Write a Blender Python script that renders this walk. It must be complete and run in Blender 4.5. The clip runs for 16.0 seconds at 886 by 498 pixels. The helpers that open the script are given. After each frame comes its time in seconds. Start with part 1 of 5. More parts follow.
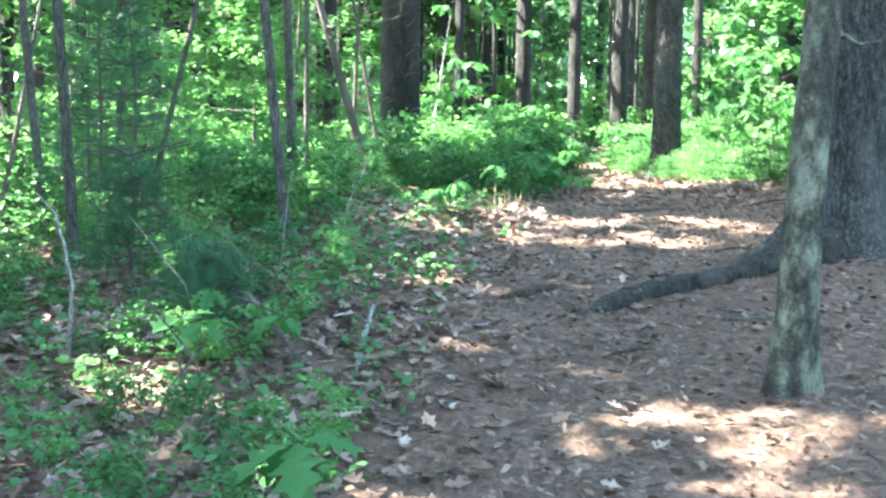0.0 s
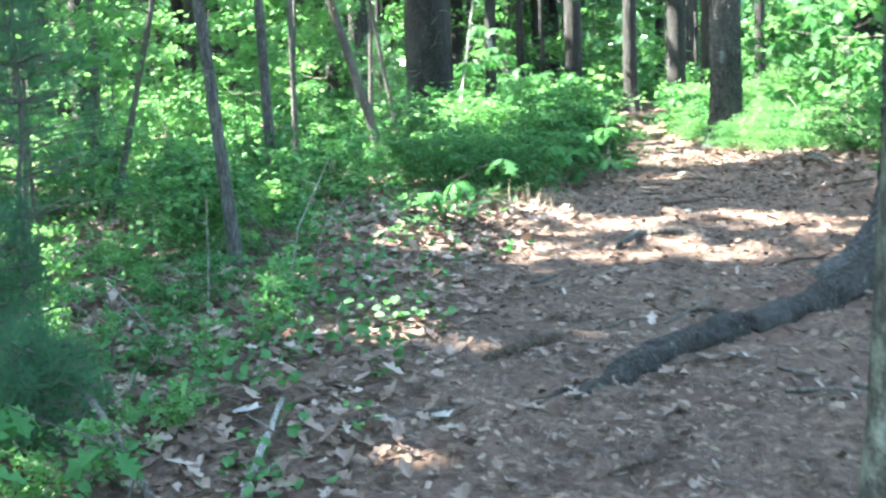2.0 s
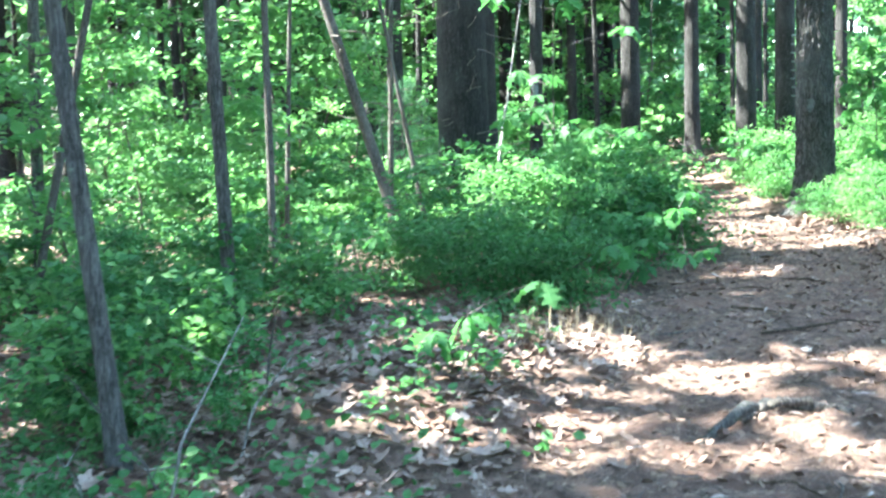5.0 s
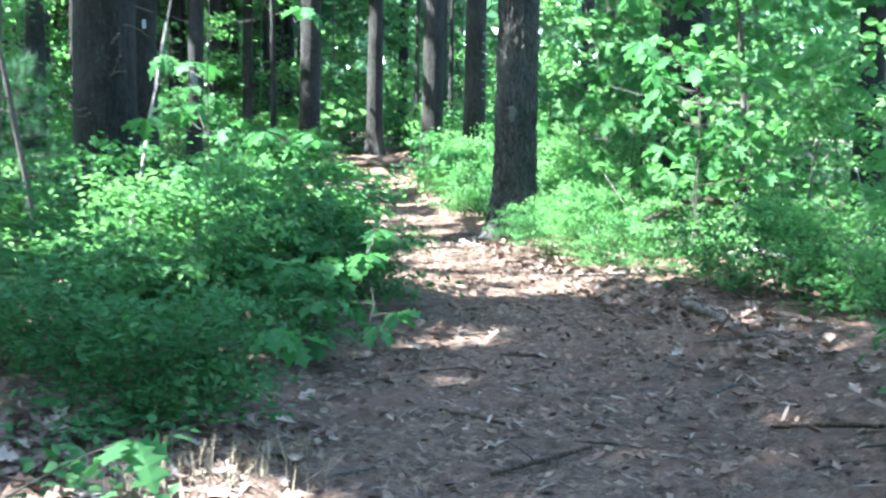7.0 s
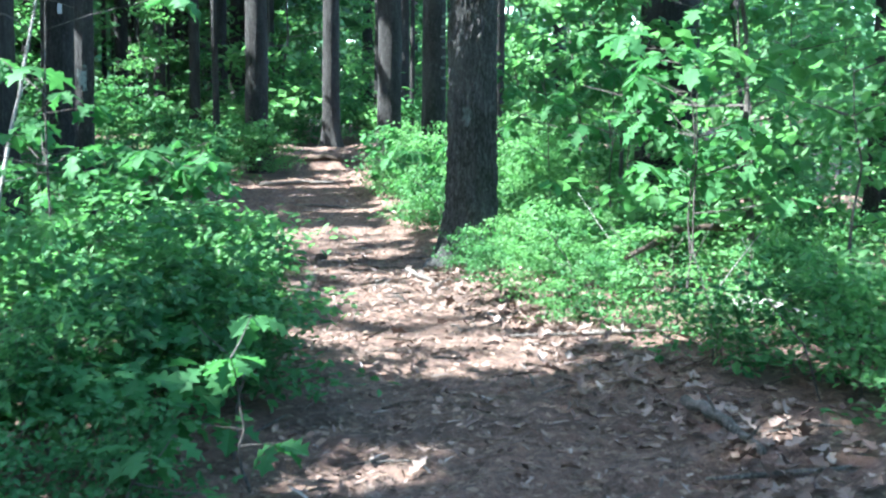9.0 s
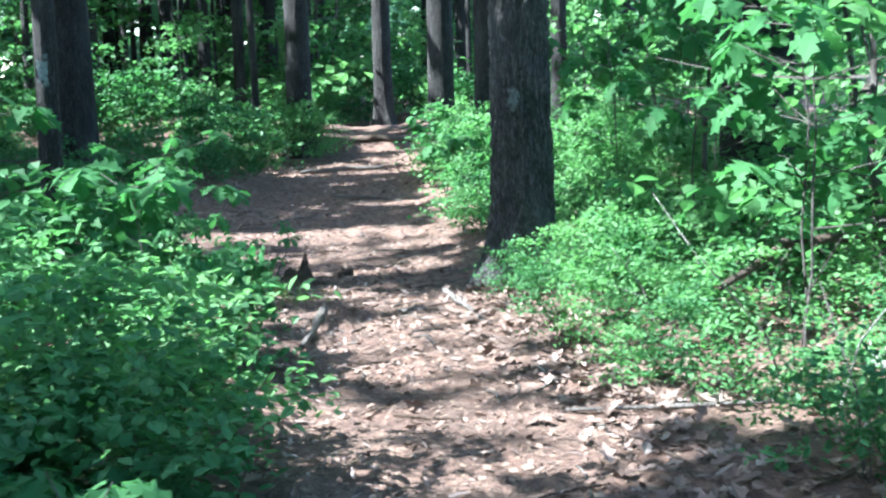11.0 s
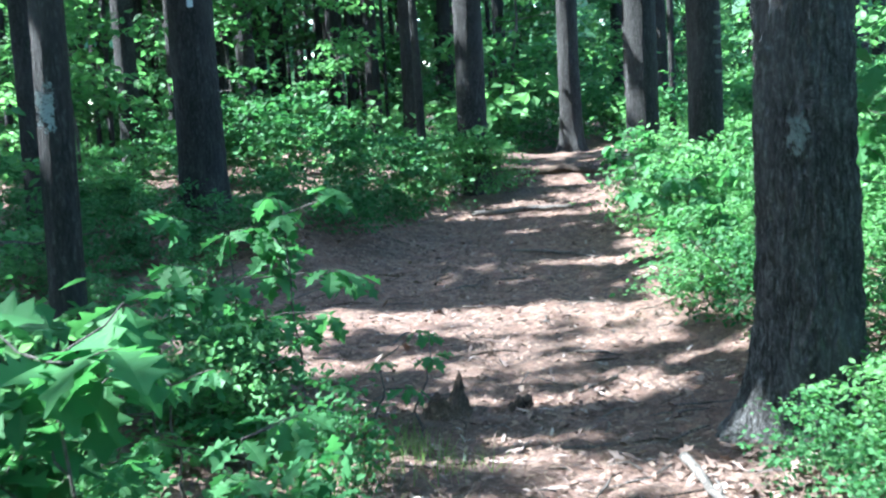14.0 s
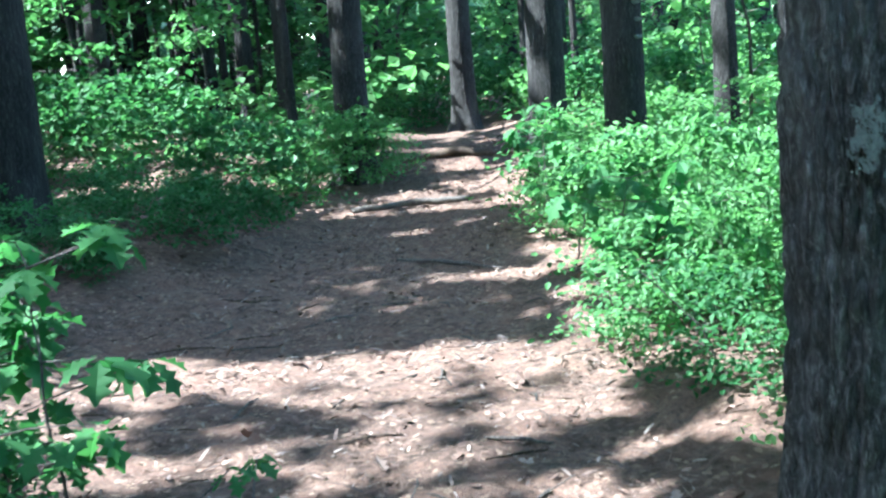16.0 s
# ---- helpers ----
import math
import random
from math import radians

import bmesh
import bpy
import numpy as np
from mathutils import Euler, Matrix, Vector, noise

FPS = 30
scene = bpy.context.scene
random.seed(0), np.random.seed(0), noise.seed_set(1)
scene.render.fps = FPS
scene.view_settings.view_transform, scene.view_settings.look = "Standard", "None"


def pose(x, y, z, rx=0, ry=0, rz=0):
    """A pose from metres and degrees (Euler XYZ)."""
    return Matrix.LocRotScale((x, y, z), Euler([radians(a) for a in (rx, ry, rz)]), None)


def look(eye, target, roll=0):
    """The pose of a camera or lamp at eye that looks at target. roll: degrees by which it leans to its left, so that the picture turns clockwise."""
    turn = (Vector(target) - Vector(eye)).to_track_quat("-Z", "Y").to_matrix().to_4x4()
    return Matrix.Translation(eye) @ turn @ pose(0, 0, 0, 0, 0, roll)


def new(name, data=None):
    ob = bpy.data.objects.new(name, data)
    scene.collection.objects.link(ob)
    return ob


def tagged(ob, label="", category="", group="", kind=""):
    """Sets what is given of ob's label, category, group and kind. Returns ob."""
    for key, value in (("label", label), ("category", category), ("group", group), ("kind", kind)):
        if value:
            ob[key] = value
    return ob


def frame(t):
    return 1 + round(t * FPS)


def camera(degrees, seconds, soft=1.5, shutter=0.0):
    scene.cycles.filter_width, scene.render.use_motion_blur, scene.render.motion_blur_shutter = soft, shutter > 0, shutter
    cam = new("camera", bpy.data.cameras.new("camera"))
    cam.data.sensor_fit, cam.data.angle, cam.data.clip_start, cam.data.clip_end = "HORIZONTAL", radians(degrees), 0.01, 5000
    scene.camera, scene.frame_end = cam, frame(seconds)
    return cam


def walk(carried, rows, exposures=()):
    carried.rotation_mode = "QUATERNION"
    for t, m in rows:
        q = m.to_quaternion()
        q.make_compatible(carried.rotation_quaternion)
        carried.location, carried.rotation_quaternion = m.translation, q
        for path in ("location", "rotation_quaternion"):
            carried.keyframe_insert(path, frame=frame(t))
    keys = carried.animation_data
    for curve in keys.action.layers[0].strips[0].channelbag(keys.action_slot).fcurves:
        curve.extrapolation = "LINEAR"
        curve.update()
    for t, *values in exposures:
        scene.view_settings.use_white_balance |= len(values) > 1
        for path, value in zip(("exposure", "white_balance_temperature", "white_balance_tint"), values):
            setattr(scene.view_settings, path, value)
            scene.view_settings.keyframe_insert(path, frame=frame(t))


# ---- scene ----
cam = camera(39.6, 16.0, soft=2.3, shutter=0.35)
ROWS = [
    (0.0, 0.001, -0.000, 1.917, -0.61, -4.46, -0.89),
    (0.5, 0.068, 0.401, 1.864, 1.12, -3.66, -1.72),
    (1.0, 0.144, 0.836, 1.979, -0.88, -6.44, 0.21),
    (1.5, 0.372, 1.343, 2.066, -0.90, -6.97, 2.37),
    (2.0, 0.477, 1.768, 2.108, 2.48, -6.14, 1.88),
    (2.5, 0.479, 2.214, 2.209, 3.09, -8.56, -1.85),
    (3.0, 0.514, 2.577, 2.216, 4.55, -8.78, 1.88),
    (3.2, 0.550, 2.742, 2.237, 5.76, -9.68, 4.08),
    (5.3, 0.565, 4.616, 2.456, 4.02, -4.07, 0.44),
    (5.5, 0.517, 4.839, 2.484, 0.79, -3.91, 0.06),
    (6.0, 0.518, 5.466, 2.509, -5.73, -4.29, 1.10),
    (6.5, 0.647, 6.075, 2.585, -8.02, -4.67, 0.01),
    (7.0, 0.742, 6.616, 2.581, -9.83, -5.36, -1.07),
    (7.5, 0.890, 7.125, 2.669, -13.14, -7.82, 0.08),
    (8.0, 1.093, 7.592, 2.785, -11.51, -7.35, -2.01),
    (8.5, 1.202, 8.057, 2.789, -10.60, -6.29, -1.05),
    (9.0, 1.353, 8.555, 2.829, -11.01, -6.38, -0.56),
    (9.5, 1.520, 9.045, 2.872, -9.26, -6.39, 0.13),
    (9.7, 1.579, 9.235, 2.900, -8.96, -6.26, 0.67),
    (11.8, 2.085, 11.184, 2.950, -5.07, -8.71, 3.42),
    (12.0, 2.120, 11.405, 2.952, -3.14, -7.29, 4.58),
    (12.5, 2.210, 11.998, 2.946, 2.46, -7.37, 3.78),
    (13.0, 2.184, 12.558, 2.988, 1.40, -8.57, 4.04),
    (13.5, 2.219, 13.103, 3.022, 0.53, -7.57, 4.81),
    (14.0, 2.170, 13.657, 2.993, 0.79, -6.75, 3.10),
    (14.5, 2.167, 14.237, 3.022, -1.38, -8.83, 6.13),
    (15.0, 2.304, 14.819, 3.026, 1.21, -7.87, 3.87),
    (15.5, 2.341, 15.410, 3.010, -2.94, -8.76, 5.09),
    (16.0, 2.341, 15.896, 3.016, -4.29, -8.33, 4.18),
]
EXPOSURES = [(0.0, 5.06, 6850, 0), (3.2, 5.06, 6650, 0), (7.0, 4.5, 6000, 0), (9.7, 3.98, 5700, 1), (12.0, 3.82, 5600, 2), (13.5, 3.95, 5550, 1), (16.0, 4.02, 5500, -1)]
walk(cam, [(t, pose(x, y, z, 90 + pitch, roll, yaw)) for t, x, y, z, yaw, pitch, roll in ROWS], EXPOSURES)

# ---- sky and sun ----
SUN_AZ, SUN_EL = 272.0, 52.0
SUN_DIR = Vector((math.sin(radians(SUN_AZ)) * math.cos(radians(SUN_EL)), math.cos(radians(SUN_AZ)) * math.cos(radians(SUN_EL)), math.sin(radians(SUN_EL))))
world = bpy.data.worlds.new("sky")
scene.world = world
world.use_nodes = True
wn = world.node_tree.nodes
sky = wn.new("ShaderNodeTexSky")
sky.sky_type = "NISHITA"
sky.sun_disc = False
sky.sun_elevation = radians(SUN_EL)
sky.sun_rotation = radians(SUN_AZ)
world.node_tree.links.new(sky.outputs["Color"], wn["Background"].inputs["Color"])
wn["Background"].inputs["Strength"].default_value = 0.1
sun = new("sun", bpy.data.lights.new("sun", "SUN"))
sun.data.energy, sun.data.angle, sun.data.color = 2.6, radians(0.53), (1.0, 0.96, 0.93)
sun.matrix_world = look((0, 0, 60), Vector((0, 0, 60)) - SUN_DIR)


# ---- materials ----
class Nodes:
    """A short way to write a node material."""

    def __init__(self, name):
        self.mat = bpy.data.materials.new(name)
        self.mat.use_nodes = True
        self.tree = self.mat.node_tree
        self.shader = self.tree.nodes["Principled BSDF"]
        self.out = self.tree.nodes["Material Output"]

    def add(self, kind, links=(), **values):
        n = self.tree.nodes.new(kind)
        for key, value in values.items():
            setattr(n, key, value)
        for socket, source in links:
            self.put(n, socket, source)
        return n

    def put(self, n, socket, source):
        if isinstance(source, (int, float, tuple)):
            n.inputs[socket].default_value = source
        else:
            self.tree.links.new(source, n.inputs[socket])

    def coords(self, scale=(1, 1, 1)):
        c = self.add("ShaderNodeTexCoord")
        return self.add("ShaderNodeMapping", [("Vector", c.outputs["Object"]), ("Scale", scale)]).outputs[0]

    def noise(self, where, scale, detail=5, rough=0.6):
        return self.add("ShaderNodeTexNoise", [("Vector", where), ("Scale", scale), ("Detail", detail), ("Roughness", rough)]).outputs["Fac"]

    def ramp(self, fac, stops):
        r = self.add("ShaderNodeValToRGB", [("Fac", fac)])
        while len(r.color_ramp.elements) < len(stops):
            r.color_ramp.elements.new(0.5)
        for e, (p, c) in zip(r.color_ramp.elements, stops):
            e.position, e.color = p, (*c, 1)
        return r.outputs["Color"]

    def mix(self, fac, a, b, blend="MIX"):
        m = self.add("ShaderNodeMix", data_type="RGBA", blend_type=blend)
        for i, v in ((0, fac), (6, a), (7, b)):
            if isinstance(v, (int, float)):
                m.inputs[i].default_value = v
            elif isinstance(v, tuple):
                m.inputs[i].default_value = (*v, 1)
            else:
                self.tree.links.new(v, m.inputs[i])
        return m.outputs[2]

    def bump(self, height, strength, distance):
        b = self.add("ShaderNodeBump", [("Height", height), ("Strength", strength), ("Distance", distance)])
        self.tree.links.new(b.outputs[0], self.shader.inputs["Normal"])


def bark(name, dark, mid, pale, scale=1.0, lichen=0.0, depth=0.02):
    n = Nodes(name)
    where = n.coords((1, 1, 0.17))
    wave = n.noise(where, 24 * scale, 6, 0.62)
    off = n.add("ShaderNodeMath", [(0, wave), (1, 0.5)], operation="SUBTRACT").outputs[0]
    ridges = n.add("ShaderNodeMath", [(0, off)], operation="ABSOLUTE").outputs[0]
    fine = n.noise(n.coords((1, 1, 0.35)), 70 * scale, 6, 0.75)
    broad = n.noise(n.coords((1, 1, 0.4)), 3.0, 5)
    colour = n.ramp(fine, [(0.28, dark), (0.5, mid), (0.74, pale)])
    crack = n.ramp(ridges, [(0.0, (0.12, 0.11, 0.1)), (0.035, (0.55, 0.55, 0.55)), (0.10, (1, 1, 1))])
    colour = n.mix(0.9, colour, crack, "MULTIPLY")
    colour = n.mix(n.ramp(broad, [(0.45, (0, 0, 0)), (0.75, (0.45, 0.45, 0.45))]), colour, pale)
    if lichen:
        spots = n.noise(n.coords(), 7.0, 5, 0.65)
        edge = 0.66 - 0.16 * lichen
        colour = n.mix(n.ramp(spots, [(edge, (0, 0, 0)), (edge + 0.06, (1, 1, 1))]), colour, (0.21, 0.24, 0.18))
    n.put(n.shader, "Base Color", colour)
    n.shader.inputs["Roughness"].default_value = 0.9
    high = n.add("ShaderNodeMath", [(0, ridges), (1, 5.0)], operation="MULTIPLY", use_clamp=True).outputs[0]
    n.bump(n.add("ShaderNodeMath", [(0, high), (1, fine)], operation="ADD").outputs[0], 0.9, depth)
    return n.mat


def leaf_material(name, low, high, translucent=0.42, rough=0.5):
    """Thin living leaf: varied from plant to plant and leaf to leaf."""
    n = Nodes(name)
    geo = n.add("ShaderNodeNewGeometry")
    info = n.add("ShaderNodeObjectInfo")
    vein = n.noise(n.coords(), 60, 3)
    blend = n.add("ShaderNodeMath", [(0, geo.outputs["Random Per Island"]), (1, info.outputs["Random"])], operation="ADD").outputs[0]
    blend = n.add("ShaderNodeMath", [(0, blend), (1, 0.38)], operation="MULTIPLY").outputs[0]
    blend = n.add("ShaderNodeMath", [(0, blend), (1, n.add("ShaderNodeMath", [(0, vein), (1, 0.25)], operation="MULTIPLY").outputs[0])], operation="ADD").outputs[0]
    colour = n.ramp(blend, [(0.05, low), (0.95, high)])
    n.put(n.shader, "Base Color", colour)
    n.shader.inputs["Roughness"].default_value = rough
    n.shader.inputs["Specular IOR Level"].default_value = 0.16
    trans = n.add("ShaderNodeBsdfTranslucent", [("Color", n.mix(1.0, colour, (1.05, 1.25, 0.85), "MULTIPLY"))])
    both = n.add("ShaderNodeMixShader", [(0, translucent), (1, n.shader.outputs[0]), (2, trans.outputs[0])])
    n.tree.links.new(both.outputs[0], n.out.inputs["Surface"])
    return n.mat


def dry_material(name, stops, rough=0.85, scale=30):
    n = Nodes(name)
    geo = n.add("ShaderNodeNewGeometry")
    spots = n.noise(n.coords(), scale, 4)
    blend = n.mix(0.3, geo.outputs["Random Per Island"], spots)
    n.put(n.shader, "Base Color", n.ramp(blend, stops))
    n.shader.inputs["Roughness"].default_value = rough
    return n.mat


def mottled_material():
    """Smooth greenish bark, patched with dark moss and pale lichen."""
    n = Nodes("mottled_bark")
    where = n.coords()
    patches = n.noise(n.coords((1, 1, 0.55)), 11, 5, 0.6)
    fine = n.noise(where, 70, 5, 0.7)
    colour = n.ramp(n.mix(0.25, patches, fine), [(0.41, (0.016, 0.014, 0.011)), (0.49, (0.06, 0.06, 0.045)), (0.55, (0.135, 0.145, 0.108)), (0.67, (0.28, 0.3, 0.235))])
    n.put(n.shader, "Base Color", colour)
    n.shader.inputs["Roughness"].default_value = 0.9
    n.bump(n.mix(0.5, patches, fine), 1.0, 0.03)
    return n.mat


def ground_material():
    """Needle duff, trodden soil and leaf mould."""
    n = Nodes("forest_floor")
    where = n.coords()
    strands = n.noise(n.coords((1, 3.2, 1)), 34, 8, 0.75)
    strands_b = n.noise(n.coords((3.0, 1, 1)), 41, 8, 0.75)
    chips = n.add("ShaderNodeTexVoronoi", [("Vector", where), ("Scale", 42)], feature="F1")
    broad = n.noise(where, 1.3, 6)
    mid = n.noise(where, 7, 6, 0.7)
    grain = n.mix(0.5, strands, strands_b)
    colour = n.ramp(grain, [(0.34, (0.021, 0.012, 0.009)), (0.46, (0.111, 0.064, 0.046)), (0.55, (0.206, 0.132, 0.099)), (0.68, (0.391, 0.283, 0.230))])
    colour = n.mix(n.ramp(mid, [(0.35, (0, 0, 0)), (0.7, (0.7, 0.7, 0.7))]), colour, (0.132, 0.084, 0.068))
    colour = n.mix(n.ramp(broad, [(0.42, (0, 0, 0)), (0.66, (0.72, 0.72, 0.72))]), colour, (0.068, 0.044, 0.035))
    clump = n.noise(where, 15, 7, 0.7)
    colour = n.mix(0.85, colour, n.ramp(clump, [(0.37, (0.247, 0.206, 0.172)), (0.5, (1.0, 1.0, 1.0)), (0.64, (1.6, 1.54, 1.5))]), "MULTIPLY")
    rust = n.noise(where, 2.6, 5, 0.7)
    colour = n.mix(n.ramp(rust, [(0.48, (0, 0, 0)), (0.68, (0.6, 0.6, 0.6))]), colour, (0.180, 0.096, 0.069))
    pale = n.add("ShaderNodeSeparateColor", [("Color", chips.outputs["Color"])]).outputs[0]
    colour = n.mix(n.ramp(pale, [(0.93, (0, 0, 0)), (0.97, (0.5, 0.5, 0.5))]), colour, (0.433, 0.317, 0.232))
    n.put(n.shader, "Base Color", colour)
    n.shader.inputs["Roughness"].default_value = 0.92
    n.bump(n.mix(0.5, grain, clump), 1.0, 0.05)
    return n.mat


# Mid tone set nearly black: part of the trunks' shade is in the colour.
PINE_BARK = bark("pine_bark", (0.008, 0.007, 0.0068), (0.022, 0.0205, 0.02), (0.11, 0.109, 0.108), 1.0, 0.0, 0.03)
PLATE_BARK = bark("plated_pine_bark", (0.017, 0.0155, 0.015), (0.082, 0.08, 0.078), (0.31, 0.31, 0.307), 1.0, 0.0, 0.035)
ROOT_BARK = bark("root_bark", (0.01, 0.008, 0.007), (0.042, 0.035, 0.032), (0.14, 0.128, 0.12), 1.5, 0.25, 0.02)
GREY_BARK = bark("grey_bark", (0.04, 0.039, 0.036), (0.115, 0.112, 0.105), (0.25, 0.248, 0.238), 1.3, 0.1, 0.02)
MOTTLED_BARK = mottled_material()
TWIG_BARK = bark("twig_bark", (0.04, 0.035, 0.03), (0.10, 0.09, 0.08), (0.2, 0.18, 0.165), 3.0, 0.0, 0.004)
DEAD_WOOD = bark("dead_wood", (0.06, 0.05, 0.043), (0.15, 0.13, 0.115), (0.31, 0.28, 0.255), 2.2, 0.0, 0.008)
PALE_WOOD = bark("pale_wood", (0.2, 0.19, 0.18), (0.36, 0.345, 0.325), (0.52, 0.5, 0.48), 2.5, 0.0, 0.006)
ROTTEN_WOOD = bark("rotten_wood", (0.03, 0.02, 0.014), (0.10, 0.066, 0.045), (0.23, 0.16, 0.11), 1.6, 0.0, 0.02)
# Green kept low so that thicket shade is partly in the leaf colour.
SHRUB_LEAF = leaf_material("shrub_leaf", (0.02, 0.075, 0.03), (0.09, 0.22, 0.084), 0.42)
OAK_LEAF = leaf_material("oak_leaf", (0.026, 0.1, 0.04), (0.095, 0.24, 0.085), 0.45, 0.6)
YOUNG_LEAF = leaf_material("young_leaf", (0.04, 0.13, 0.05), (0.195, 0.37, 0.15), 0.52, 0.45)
NEEDLE = leaf_material("pine_needle", (0.028, 0.085, 0.05), (0.07, 0.16, 0.09), 0.3)
CANOPY = leaf_material("canopy_leaf", (0.034, 0.09, 0.045), (0.08, 0.17, 0.078), 0.3)
GRASS = leaf_material("grass_blade", (0.06, 0.14, 0.035), (0.2, 0.27, 0.09), 0.35)
STRAW = dry_material("straw", [(0.1, (0.18, 0.14, 0.09)), (0.9, (0.36, 0.3, 0.21))])
DRY_LEAF = dry_material("dry_leaf", [(0.1, (0.085, 0.055, 0.043)), (0.5, (0.165, 0.11, 0.088)), (0.78, (0.28, 0.21, 0.178)), (0.97, (0.43, 0.36, 0.325))])
PALE_LEAF = dry_material("bleached_leaf", [(0.1, (0.24, 0.21, 0.2)), (0.5, (0.33, 0.295, 0.28)), (0.95, (0.46, 0.43, 0.41))])
SHRED = dry_material("bark_shred", [(0.1, (0.05, 0.034, 0.028)), (0.5, (0.13, 0.09, 0.077)), (0.76, (0.26, 0.205, 0.18)), (0.96, (0.5, 0.44, 0.41))])
DUFF = dry_material("needle_litter", [(0.1, (0.043, 0.026, 0.019)), (0.5, (0.144, 0.090, 0.069)), (0.8, (0.247, 0.173, 0.133)), (0.97, (0.371, 0.278, 0.228))])
LICHEN = dry_material("lichen", [(0.3, (0.04, 0.043, 0.042)), (0.5, (0.11, 0.13, 0.125)), (0.75, (0.2, 0.235, 0.225))], 0.95, 90)
BLAZE = dry_material("blaze_paint", [(0.2, (0.36, 0.36, 0.40)), (0.8, (0.55, 0.55, 0.6))], 0.8, 40)
GROUND = ground_material()

# ---- lie of the land ----
NODE_Y = (-60, -20, -2, 3, 7, 11, 15, 20, 25, 30, 34, 40, 120)
NODE_Z = (-1.6, -1.0, 0.13, 0.76, 1.18, 1.41, 1.47, 1.40, 1.42, 1.53, 1.80, 1.95, 2.6)
EDGE_Y = (-20, 3, 5, 8, 11, 12.5, 14, 16.5, 19, 20.5, 22.5, 24.5, 26, 28, 29, 33, 36, 60, 120)
EDGE_L = (-1.6, -0.3, 0.05, 0.4, 0.95, 1.3, 1.8, 2.05, 1.8, 1.3, 0.6, 0.5, 1.3, 1.9, 2.3, 3.0, 3.5, 5.0, 9.0)
EDGE_R = (1.4, 2.4, 2.6, 2.8, 2.95, 3.4, 3.3, 3.3, 3.35, 3.5, 3.4, 3.45, 3.6, 3.7, 3.8, 4.4, 4.7, 6.2, 10.2)
BUMP = np.random.RandomState(5)
RIPPLES = [(BUMP.uniform(0, 6.28), BUMP.uniform(8, 32), BUMP.uniform(0, 6.28)) for _ in range(34)]
WAVES = [(BUMP.uniform(0, 6.28), BUMP.uniform(0.5, 6.5), BUMP.uniform(0, 6.28)) for _ in range(26)]


def smooth(v, lo, hi):
    s = np.clip((np.asarray(v, float) - lo) / (hi - lo), 0, 1)
    return s * s * (3 - 2 * s)


def on_path(x, y):
    """1 on the trodden path, 0 off it."""
    l, r = np.interp(y, EDGE_Y, EDGE_L), np.interp(y, EDGE_Y, EDGE_R)
    return smooth(x, l - 0.35, l + 0.25) * (1 - smooth(x, r - 0.25, r + 0.35))


def land(x, y):
    x, y = np.asarray(x, float), np.asarray(y, float)
    z = sum(np.interp(y + d, NODE_Y, NODE_Z) for d in (-1.6, -0.8, 0, 0.8, 1.6)) / 5
    z = z + 0.028 * np.clip(x, -14, 14)
    trod = on_path(x, y)
    rough = sum(np.sin(f * (x * math.cos(a) + y * math.sin(a)) + p) / (f + 0.8) for a, f, p in WAVES) * 0.024
    z = z + rough * (1 - 0.78 * trod) + 0.05 * (1 - trod)
    z = z + 0.0021 * sum(np.sin(f * (x * math.cos(a) + y * math.sin(a)) + p) for a, f, p in RIPPLES)
    step = smooth(y, 31.9, 32.2) * (1 - smooth(y, 33, 37)) * smooth(x, 1.6, 2.6) * (1 - smooth(x, 4.9, 5.6))
    bank = smooth(y, 23.4, 26.6) * (1 - smooth(y, 36, 46)) * (1 - smooth(x, 0.3, 1.9))
    return z + 0.20 * step + 0.36 * bank


def at(x, y):
    return float(land(x, y))


# ---- builders ----
def mesh_of(name, verts, faces, material, is_smooth=False):
    me = bpy.data.meshes.new(name)
    me.from_pydata(verts.tolist() if hasattr(verts, "tolist") else verts, [], faces.tolist() if hasattr(faces, "tolist") else faces)
    me.materials.append(material)
    if is_smooth:
        me.polygons.foreach_set("use_smooth", [True] * len(me.polygons))
    me.update()
    return me


def part(name, me, parent, label="", kind=""):
    ob = new(name, me)
    ob.parent = parent
    return tagged(ob, label, kind=kind)


def thing(name, label, category, where=None, group="", kind=""):
    ob = tagged(new(name), label, category, group, kind)
    ob.empty_display_size = 0.1
    if where is not None:
        ob.matrix_basis = where
    return ob


def spin(rs, n, tilt, lean=0.0):
    """n random turns: any heading, tipped by about tilt radians."""
    yaw = rs.uniform(0, 2 * np.pi, n)
    p, r = rs.normal(lean, tilt, n), rs.normal(0, tilt, n)
    cy, sy, cp, sp, cr, sr = np.cos(yaw), np.sin(yaw), np.cos(p), np.sin(p), np.cos(r), np.sin(r)
    o = np.zeros(n)
    rz = np.stack([np.stack([cy, -sy, o], -1), np.stack([sy, cy, o], -1), np.stack([o, o, o + 1], -1)], -2)
    rx = np.stack([np.stack([o + 1, o, o], -1), np.stack([o, cp, -sp], -1), np.stack([o, sp, cp], -1)], -2)
    ry = np.stack([np.stack([cr, o, sr], -1), np.stack([o, o + 1, o], -1), np.stack([-sr, o, cr], -1)], -2)
    return rz @ rx @ ry


def scatter(template, places, turns, sizes):
    """Copies of one small shape laid out as a single set of vertices and faces."""
    tv, tf = template
    tv = np.asarray(tv, float)
    k, n = len(tv), len(places)
    v = np.einsum("nij,kj->nki", turns, tv) * np.asarray(sizes)[:, None, None] + np.asarray(places)[:, None, :]
    flat = v.reshape(-1, 3)
    faces = []
    for i in range(n):
        faces += [tuple(a + i * k for a in f) for f in tf]
    return flat, faces


